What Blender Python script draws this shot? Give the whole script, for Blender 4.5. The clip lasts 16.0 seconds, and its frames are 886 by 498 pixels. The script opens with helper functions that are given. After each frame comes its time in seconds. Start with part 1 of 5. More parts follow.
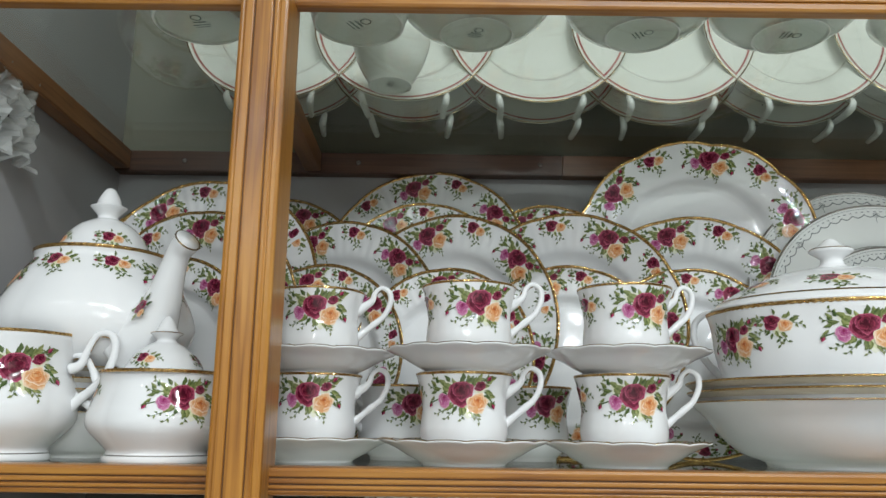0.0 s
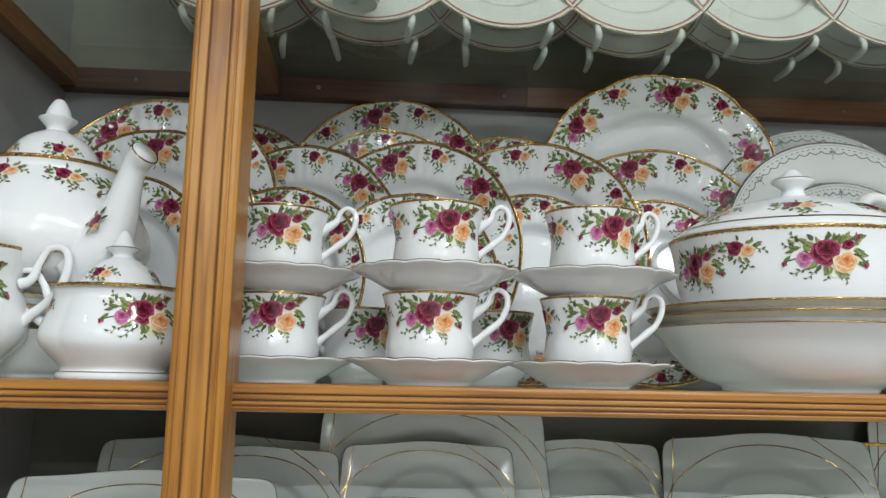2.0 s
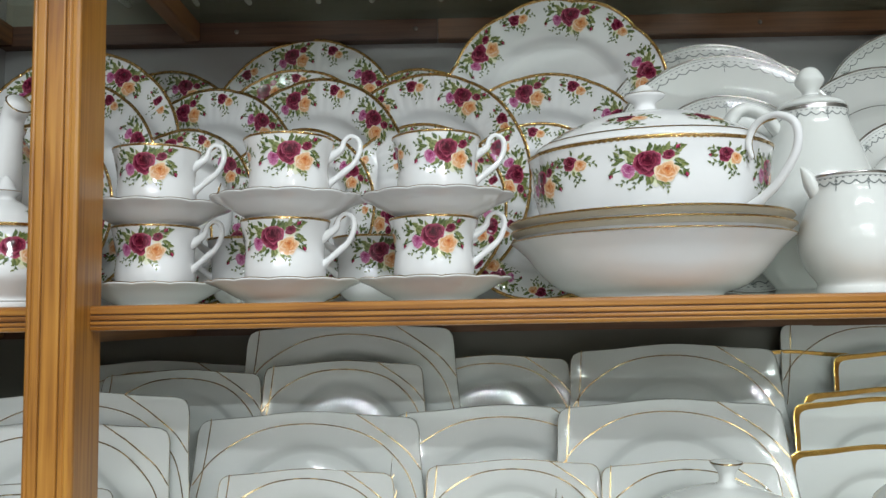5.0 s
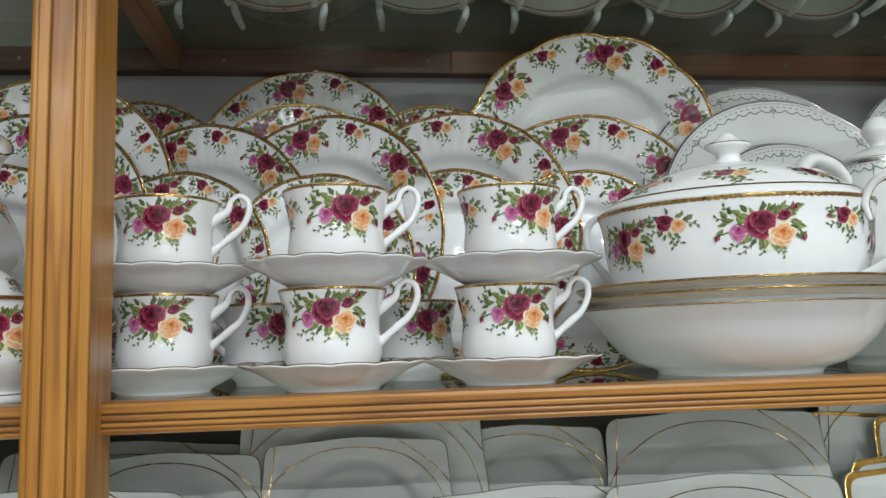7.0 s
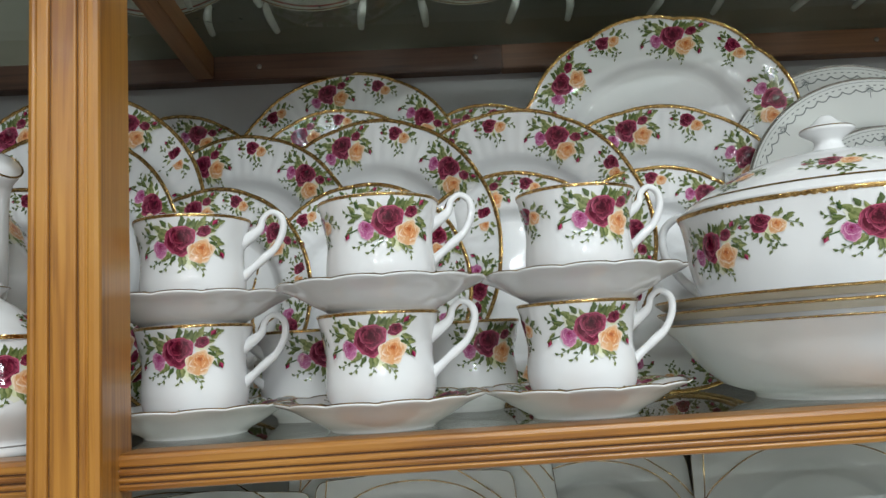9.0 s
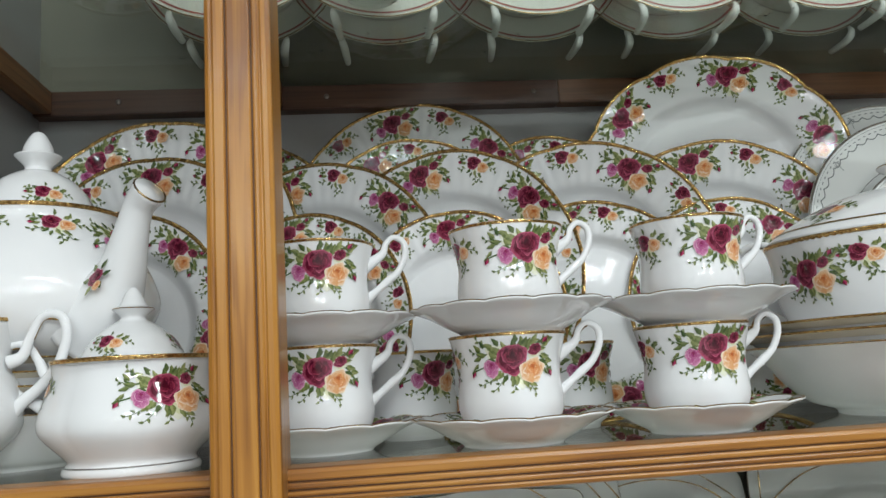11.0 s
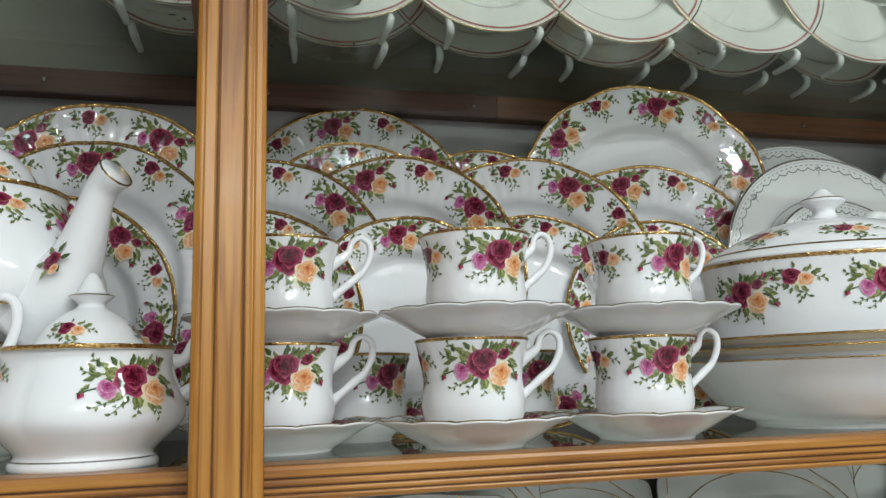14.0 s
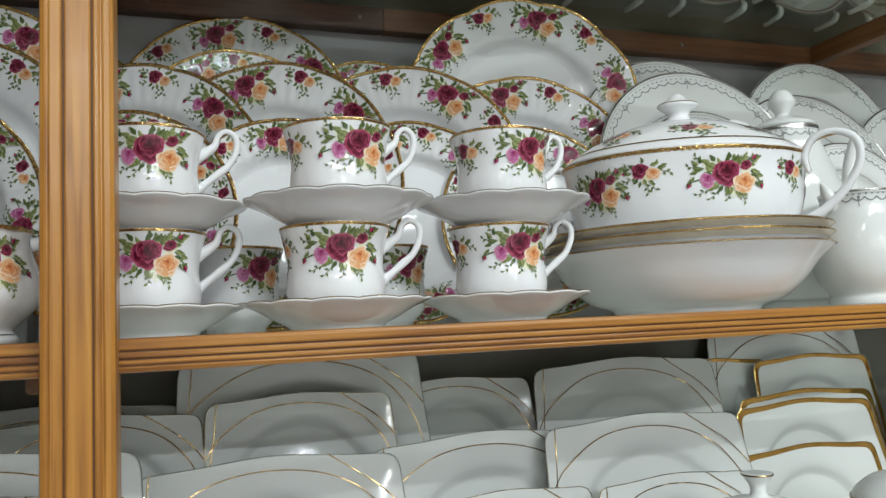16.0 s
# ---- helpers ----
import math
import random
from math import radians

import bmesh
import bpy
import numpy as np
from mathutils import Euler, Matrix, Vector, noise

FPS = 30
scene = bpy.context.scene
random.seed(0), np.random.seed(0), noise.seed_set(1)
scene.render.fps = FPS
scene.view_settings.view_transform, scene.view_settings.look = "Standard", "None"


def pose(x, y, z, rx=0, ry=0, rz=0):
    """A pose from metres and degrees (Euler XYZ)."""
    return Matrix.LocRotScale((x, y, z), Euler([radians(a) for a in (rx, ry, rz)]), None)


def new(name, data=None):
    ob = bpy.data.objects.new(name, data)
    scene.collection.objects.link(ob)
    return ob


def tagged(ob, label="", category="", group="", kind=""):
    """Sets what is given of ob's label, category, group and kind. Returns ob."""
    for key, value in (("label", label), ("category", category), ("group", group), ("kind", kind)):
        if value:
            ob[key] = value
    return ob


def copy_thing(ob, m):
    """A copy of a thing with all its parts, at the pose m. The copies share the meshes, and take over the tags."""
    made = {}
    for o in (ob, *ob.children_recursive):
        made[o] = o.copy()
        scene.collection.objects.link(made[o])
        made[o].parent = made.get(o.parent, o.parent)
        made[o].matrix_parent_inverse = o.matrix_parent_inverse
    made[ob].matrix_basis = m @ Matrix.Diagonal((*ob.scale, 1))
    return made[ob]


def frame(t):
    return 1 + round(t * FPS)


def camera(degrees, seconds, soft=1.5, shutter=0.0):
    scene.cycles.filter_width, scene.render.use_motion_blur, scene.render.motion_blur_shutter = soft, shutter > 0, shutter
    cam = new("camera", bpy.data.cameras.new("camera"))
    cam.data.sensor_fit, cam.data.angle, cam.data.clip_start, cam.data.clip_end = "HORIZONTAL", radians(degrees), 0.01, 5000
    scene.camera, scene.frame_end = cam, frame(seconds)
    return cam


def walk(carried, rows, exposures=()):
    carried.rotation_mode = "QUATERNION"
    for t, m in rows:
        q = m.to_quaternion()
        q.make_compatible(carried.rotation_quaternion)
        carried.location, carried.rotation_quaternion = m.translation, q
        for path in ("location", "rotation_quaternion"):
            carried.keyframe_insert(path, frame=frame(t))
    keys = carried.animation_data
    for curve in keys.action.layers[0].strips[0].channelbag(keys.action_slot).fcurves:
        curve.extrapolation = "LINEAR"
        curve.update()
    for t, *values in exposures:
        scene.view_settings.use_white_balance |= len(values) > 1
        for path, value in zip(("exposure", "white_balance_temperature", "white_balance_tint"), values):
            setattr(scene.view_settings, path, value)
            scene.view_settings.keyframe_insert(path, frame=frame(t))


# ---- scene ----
cam = camera(57.9, 16.0)
METRES, EYE, TILT, LEAN, TURN = 1.2, 1.43, 0.0, 0.25, 0.0
ROWS = [
    (0.0, 0.0, 0.0, 0.0, -0.21, 12.71, -0.94),
    (0.5, 0.0024, 0.0013, -0.0058, -0.62, 11.28, -0.6),
    (1.0, -0.0042, 0.0002, -0.0079, -0.98, 10.54, -0.76),
    (1.5, -0.0062, 0.0094, -0.0166, -2.97, 9.48, -1.35),
    (2.0, -0.0152, 0.0136, -0.0189, -4.19, 9.09, -1.34),
    (2.5, -0.0162, 0.0238, -0.0267, -4.69, 7.77, -1.91),
    (3.0, -0.0035, 0.057, -0.0134, -1.31, 8.88, -2.37),
    (3.5, 0.0361, 0.0615, -0.0019, 1.17, 7.37, 0.05),
    (4.0, 0.0905, -0.0069, -0.0115, 1.32, 3.53, 2.44),
    (4.5, 0.1513, -0.0577, -0.0313, 0.59, 2.1, 2.4),
    (5.0, 0.1466, -0.0321, -0.036, 0.46, 4.78, 0.72),
    (7.5, 0.0207, 0.0901, 0.0085, -6.8, 6.64, 1.67),
    (8.0, 0.0232, 0.1171, 0.0024, -4.63, 6.63, 1.9),
    (8.5, 0.0295, 0.1269, 0.0198, -2.31, 6.99, 2.76),
    (9.0, 0.0381, 0.1302, 0.0167, -1.95, 7.27, 3.12),
    (9.5, 0.0148, 0.1136, 0.0122, -2.66, 7.47, 3.14),
    (10.0, -0.0287, 0.0935, 0.0139, -3.34, 7.8, 3.01),
    (12.5, -0.11, 0.1434, 0.0177, -10.79, 10.5, 2.3),
    (13.0, -0.1416, 0.1094, -0.0013, -13.65, 9.5, 1.08),
    (13.5, -0.1424, 0.0849, 0.0087, -14.85, 9.29, 0.58),
    (14.0, -0.1249, 0.116, 0.0126, -14.3, 9.65, 1.4),
    (14.5, -0.1023, 0.1359, 0.0064, -12.78, 9.56, 2.42),
    (15.0, -0.0896, 0.1031, 0.0011, -14.11, 8.16, 2.7),
    (15.5, -0.0984, 0.0824, -0.0162, -17.47, 6.44, 2.69),
    (16.0, -0.0916, 0.0872, -0.0243, -19.49, 5.29, 2.36),
]
walk(cam, [(t, pose(0, 0, EYE, TILT, LEAN, TURN) @ pose(METRES * x, METRES * y, METRES * z, 90 + pitch, roll, yaw)) for t, x, y, z, yaw, pitch, roll in ROWS])

# ---- body ----
# ---------------------------------------------------------------- light
world = bpy.data.worlds.new("world")
world.use_nodes = True
world.node_tree.nodes["Background"].inputs[0].default_value = (0.9, 0.95, 1.0, 1)
world.node_tree.nodes["Background"].inputs[1].default_value = 0.15
scene.world = world


def tube_lamp(x, y, z, length, watts, wide=0.10, kelvin=(0.885, 0.96, 0.985)):
    d = bpy.data.lights.new("tube_light", "AREA")
    d.shape, d.size, d.size_y, d.energy, d.color = "RECTANGLE", length, wide, watts, kelvin
    o = new("tube_light", d)
    o.matrix_world = pose(x, y, z)
    return o


LAMP_Z = 2.78
for lx, ly, w in ((-0.9, -0.6, 4), (0.8, -0.6, 24), (-0.9, -2.2, 15), (0.8, -2.2, 46), (-1.6, -4.2, 26), (0.1, -4.2, 70), (1.8, -4.2, 118), (-0.8, -6.4, 46), (1.2, -6.4, 100)):
    tube_lamp(lx, ly, LAMP_Z, 1.2, w, 0.05)
for lx, ly in ((-1.5, -3.2), (-0.4, -3.2), (0.7, -3.2), (1.8, -3.2), (-1.0, -5.3), (0.3, -5.3), (1.6, -5.3)):
    tube_lamp(lx, ly, LAMP_Z, 0.09, 11, 0.09)

# ---------------------------------------------------------------- materials


def mat(name, color, rough=0.4, metal=0.0, coat=0.0, spec=0.5):
    m = bpy.data.materials.new(name)
    m.use_nodes = True
    b = m.node_tree.nodes["Principled BSDF"]
    b.inputs["Base Color"].default_value = (*color, 1)
    b.inputs["Roughness"].default_value = rough
    b.inputs["Metallic"].default_value = metal
    b.inputs["Coat Weight"].default_value = coat
    b.inputs["Coat Roughness"].default_value = 0.12
    b.inputs["Specular IOR Level"].default_value = spec
    return m


def vary(m, low, high, scale=20.0, detail=4.0, stretch=(1, 1, 1), bump=0.0, bump_scale=None, rough=None):
    """Noise between two colours in object space, with fine relief."""
    nt = m.node_tree
    b = nt.nodes["Principled BSDF"]
    co = nt.nodes.new("ShaderNodeTexCoord")
    mp = nt.nodes.new("ShaderNodeMapping")
    mp.inputs["Scale"].default_value = stretch
    nt.links.new(co.outputs["Object"], mp.inputs["Vector"])
    n = nt.nodes.new("ShaderNodeTexNoise")
    n.inputs["Scale"].default_value, n.inputs["Detail"].default_value = scale, detail
    nt.links.new(mp.outputs["Vector"], n.inputs["Vector"])
    r = nt.nodes.new("ShaderNodeValToRGB")
    r.color_ramp.elements[0].position, r.color_ramp.elements[1].position = 0.3, 0.7
    r.color_ramp.elements[0].color, r.color_ramp.elements[1].color = (*low, 1), (*high, 1)
    nt.links.new(n.outputs["Fac"], r.inputs["Fac"])
    nt.links.new(r.outputs["Color"], b.inputs["Base Color"])
    if rough:
        q = nt.nodes.new("ShaderNodeMapRange")
        q.inputs["To Min"].default_value, q.inputs["To Max"].default_value = rough
        nt.links.new(n.outputs["Fac"], q.inputs["Value"])
        nt.links.new(q.outputs["Result"], b.inputs["Roughness"])
    if bump:
        n2 = nt.nodes.new("ShaderNodeTexNoise")
        n2.inputs["Scale"].default_value, n2.inputs["Detail"].default_value = bump_scale or scale * 3, 3.0
        nt.links.new(mp.outputs["Vector"], n2.inputs["Vector"])
        bp = nt.nodes.new("ShaderNodeBump")
        bp.inputs["Strength"].default_value, bp.inputs["Distance"].default_value = bump, 0.002
        nt.links.new(n2.outputs["Fac"], bp.inputs["Height"])
        nt.links.new(bp.outputs["Normal"], b.inputs["Normal"])
    return m


def wood(name, dark, mid, light, axis, rough=0.28, coat=0.5):
    """Straight-grained varnished wood with its grain along one axis."""
    m = mat(name, mid, rough, 0, coat)
    nt = m.node_tree
    b = nt.nodes["Principled BSDF"]
    co = nt.nodes.new("ShaderNodeTexCoord")
    mp = nt.nodes.new("ShaderNodeMapping")
    s = [130.0, 130.0, 130.0]
    s[axis] = 4.0
    mp.inputs["Scale"].default_value = s
    nt.links.new(co.outputs["Object"], mp.inputs["Vector"])
    n = nt.nodes.new("ShaderNodeTexNoise")
    n.inputs["Scale"].default_value, n.inputs["Detail"].default_value, n.inputs["Distortion"].default_value = 1.6, 6.0, 0.6
    nt.links.new(mp.outputs["Vector"], n.inputs["Vector"])
    n2 = nt.nodes.new("ShaderNodeTexNoise")
    n2.inputs["Scale"].default_value, n2.inputs["Detail"].default_value = 7.0, 3.0
    nt.links.new(co.outputs["Object"], n2.inputs["Vector"])
    mx = nt.nodes.new("ShaderNodeMath")
    mx.operation = "MULTIPLY_ADD"
    mx.inputs[1].default_value = 0.45
    nt.links.new(n2.outputs["Fac"], mx.inputs[0])
    h = nt.nodes.new("ShaderNodeMath")
    h.operation = "MULTIPLY"
    h.inputs[1].default_value = 0.6
    nt.links.new(n.outputs["Fac"], h.inputs[0])
    nt.links.new(h.outputs[0], mx.inputs[2])
    r = nt.nodes.new("ShaderNodeValToRGB")
    e = r.color_ramp.elements
    e[0].position, e[1].position = 0.36, 0.68
    e[0].color, e[1].color = (*dark, 1), (*light, 1)
    k = e.new(0.5)
    k.color = (*mid, 1)
    nt.links.new(mx.outputs[0], r.inputs["Fac"])
    nt.links.new(r.outputs["Color"], b.inputs["Base Color"])
    bp = nt.nodes.new("ShaderNodeBump")
    bp.inputs["Strength"].default_value, bp.inputs["Distance"].default_value = 0.25, 0.0006
    nt.links.new(n.outputs["Fac"], bp.inputs["Height"])
    nt.links.new(bp.outputs["Normal"], b.inputs["Normal"])
    return m


CHINA = vary(mat("bone_china", (0.79, 0.80, 0.81), 0.04), (0.76, 0.77, 0.78), (0.81, 0.815, 0.82), 14, 3, bump=0.07, bump_scale=45)
PORCELAIN = vary(mat("cool_white_porcelain", (0.72, 0.74, 0.72), 0.05), (0.68, 0.70, 0.68), (0.74, 0.755, 0.74), 10, 3, bump=0.06, bump_scale=40)
CREAM = vary(mat("cream_porcelain", (0.80, 0.81, 0.76), 0.06), (0.77, 0.78, 0.72), (0.82, 0.83, 0.78), 10, 3)
GOLD = vary(mat("gilt", (0.5, 0.3, 0.09), 0.18, 1.0), (0.26, 0.14, 0.035), (0.80, 0.54, 0.22), 520, 2, bump=0.8, bump_scale=260, rough=(0.06, 0.20))
PALE_GOLD = vary(mat("thin_gilt_line", (0.36, 0.25, 0.12), 0.25, 1.0), (0.2, 0.13, 0.06), (0.52, 0.37, 0.18), 90, 3, rough=(0.15, 0.35))
RICH_GOLD = vary(mat("broad_gilt_band", (0.72, 0.45, 0.12), 0.15, 1.0), (0.6, 0.36, 0.09), (0.78, 0.5, 0.15), 60, 3, bump=0.1, bump_scale=120)
SILVER = vary(mat("platinum_band", (0.55, 0.54, 0.52), 0.2, 1.0), (0.38, 0.37, 0.36), (0.62, 0.61, 0.59), 90, 3, rough=(0.14, 0.3))
GREY_INK = mat("grey_printed_lace", (0.20, 0.22, 0.22), 0.2)
RED_LINE = vary(mat("rose_printed_line", (0.42, 0.13, 0.12), 0.2), (0.36, 0.10, 0.10), (0.5, 0.2, 0.16), 60, 2)
OAK_V = wood("varnished_honey_wood_upright", (0.22, 0.080, 0.011), (0.39, 0.165, 0.025), (0.50, 0.24, 0.045), 2, 0.33, 0.10)
OAK_H = wood("varnished_honey_wood_rail", (0.19, 0.066, 0.010), (0.34, 0.138, 0.021), (0.45, 0.21, 0.040), 0, 0.33, 0.10)
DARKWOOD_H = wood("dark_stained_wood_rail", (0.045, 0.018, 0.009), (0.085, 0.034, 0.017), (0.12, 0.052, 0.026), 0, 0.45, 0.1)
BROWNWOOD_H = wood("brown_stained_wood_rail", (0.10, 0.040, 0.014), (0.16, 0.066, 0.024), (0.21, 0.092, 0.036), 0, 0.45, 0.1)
BROWNWOOD_Y = wood("brown_stained_wood_bearer", (0.13, 0.055, 0.018), (0.21, 0.092, 0.031), (0.27, 0.125, 0.046), 1, 0.42, 0.15)
# darkened wood tone that paints the shadow inside the narrow grooves
GROOVE_SHADE = mat("groove_shade_tone", (0.09, 0.034, 0.009), 0.5)
PANEL = vary(mat("grey_painted_panel", (0.36, 0.36, 0.365), 0.35), (0.33, 0.33, 0.335), (0.39, 0.39, 0.395), 5, 5, bump=0.06, bump_scale=90)
# back panel below the shelf: the bay's shade is mixed into this colour
SHADED_BOARD = vary(mat("shade_darkened_board", (0.15, 0.145, 0.12), 0.5), (0.125, 0.12, 0.098), (0.18, 0.175, 0.145), 6, 5, bump=0.05, bump_scale=80)
# back panel above the glass, dimness of the upper bay painted as olive-grey
SHADED_UPBOARD = vary(mat("shade_darkened_upper_board", (0.22, 0.215, 0.17), 0.5), (0.19, 0.185, 0.145), (0.25, 0.245, 0.195), 6, 5, bump=0.05, bump_scale=80)
ROOMWALL = vary(mat("off_white_room_paint", (0.7, 0.69, 0.66), 0.7), (0.66, 0.65, 0.62), (0.73, 0.72, 0.69), 3, 4)
SHOPWALL = vary(mat("brownish_shop_wall", (0.26, 0.23, 0.2), 0.6), (0.2, 0.17, 0.14), (0.32, 0.29, 0.26), 2, 4)
ROOMFLOOR = vary(mat("grey_floor_tiles", (0.28, 0.27, 0.26), 0.25), (0.25, 0.24, 0.23), (0.31, 0.30, 0.29), 2, 4)
PLASTIC = vary(mat("white_stand_plastic", (0.8, 0.81, 0.78), 0.35), (0.76, 0.77, 0.74), (0.83, 0.84, 0.81), 20, 3)
STAMP = mat("printed_stamp", (0.10, 0.14, 0.12), 0.4)
DULL_GILT = vary(mat("dull_gilt_lustre", (0.54, 0.49, 0.37), 0.25, 0.2), (0.58, 0.53, 0.42), (0.66, 0.61, 0.50), 40, 3)
STEEL = vary(mat("dull_screw_steel", (0.3, 0.27, 0.24), 0.4, 1.0), (0.2, 0.18, 0.16), (0.36, 0.33, 0.3), 200, 2)
DIRT = mat("dark_dust_specks", (0.03, 0.03, 0.025), 0.9)


def printed(name):
    m = mat(name, (0.5, 0.5, 0.5), 0.06)
    a = m.node_tree.nodes.new("ShaderNodeAttribute")
    a.attribute_name = "print"
    m.node_tree.links.new(a.outputs["Color"], m.node_tree.nodes["Principled BSDF"].inputs["Base Color"])
    return m


DECAL = printed("printed_rose_transfer")


def pane_glass(name, tint):
    m = bpy.data.materials.new(name)
    m.use_nodes = True
    nt = m.node_tree
    nt.nodes.remove(nt.nodes["Principled BSDF"])
    tr = nt.nodes.new("ShaderNodeBsdfTransparent")
    tr.inputs[0].default_value = (*tint, 1)
    gl = nt.nodes.new("ShaderNodeBsdfGlossy")
    gl.inputs["Roughness"].default_value = 0.02
    lw = nt.nodes.new("ShaderNodeLayerWeight")
    lw.inputs["Blend"].default_value = 0.5
    pw = nt.nodes.new("ShaderNodeMath")
    pw.operation, pw.inputs[1].default_value = "POWER", 5.0
    ad = nt.nodes.new("ShaderNodeMath")
    ad.operation, ad.inputs[1].default_value, ad.inputs[2].default_value = "MULTIPLY_ADD", 0.9, 0.04
    nt.links.new(lw.outputs["Facing"], pw.inputs[0])
    nt.links.new(pw.outputs[0], ad.inputs[0])
    mx = nt.nodes.new("ShaderNodeMixShader")
    nt.links.new(ad.outputs[0], mx.inputs[0])
    nt.links.new(tr.outputs[0], mx.inputs[1])
    nt.links.new(gl.outputs[0], mx.inputs[2])
    nt.links.new(mx.outputs[0], nt.nodes["Material Output"].inputs[0])
    return m


GLASS = pane_glass("greenish_shelf_glass", (0.94, 0.97, 0.94))
WRAP = mat("crumpled_clear_wrap", (0.62, 0.64, 0.62), 0.18)
WRAP.node_tree.nodes["Principled BSDF"].inputs["Alpha"].default_value = 0.45

# ---------------------------------------------------------------- mesh helpers


def thing(name, label, category, group="", at=None):
    return tagged_root(new(name), label, category, group, at)


def tagged_root(o, label, category, group, at):
    o.empty_display_size = 0.02
    if at is not None:
        o.matrix_basis = at
    return tagged(o, label, category, group)


def mesh_of(name, verts, faces, materials, smooth=True, index=None):
    me = bpy.data.meshes.new(name)
    me.from_pydata([tuple(v) for v in verts], [], faces)
    for m in (materials if isinstance(materials, (list, tuple)) else [materials]):
        me.materials.append(m)
    if index is not None:
        me.polygons.foreach_set("material_index", index)
    me.polygons.foreach_set("use_smooth", [smooth] * len(faces))
    me.update()
    return me


def part(name, me, parent, label="", at=None, kind=""):
    o = new(name, me)
    o.parent = parent
    if at is not None:
        o.matrix_basis = at
    return tagged(o, label, kind=kind)


def setting(name, me, label, category, at=None):
    o = new(name, me)
    if at is not None:
        o.matrix_basis = at
    return tagged(o, label, category, kind="structure")


def box_mesh(name, lo, hi, material, bevel=0.0):
    bm = bmesh.new()
    bmesh.ops.create_cube(bm, size=1)
    for v in bm.verts:
        v.co = Vector([(lo[i] + hi[i]) / 2 + v.co[i] * (hi[i] - lo[i]) for i in range(3)])
    if bevel:
        bmesh.ops.bevel(bm, geom=list(bm.edges), offset=bevel, segments=2, affect="EDGES", clamp_overlap=True)
    me = bpy.data.meshes.new(name)
    bm.to_mesh(me)
    bm.free()
    me.materials.append(material)
    return me


def smooth_line(pts, n=4):
    """Catmull-Rom through the points, n steps a span."""
    pts = [np.array(p, float) for p in pts]
    out = []
    for i in range(len(pts) - 1):
        p0, p1, p2, p3 = pts[max(i - 1, 0)], pts[i], pts[i + 1], pts[min(i + 2, len(pts) - 1)]
        for k in range(n):
            t = k / n
            out.append(0.5 * (2 * p1 + (p2 - p0) * t + (2 * p0 - 5 * p1 + 4 * p2 - p3) * t * t + (3 * p1 - p0 - 3 * p2 + p3) * t ** 3))
    out.append(pts[-1])
    return out


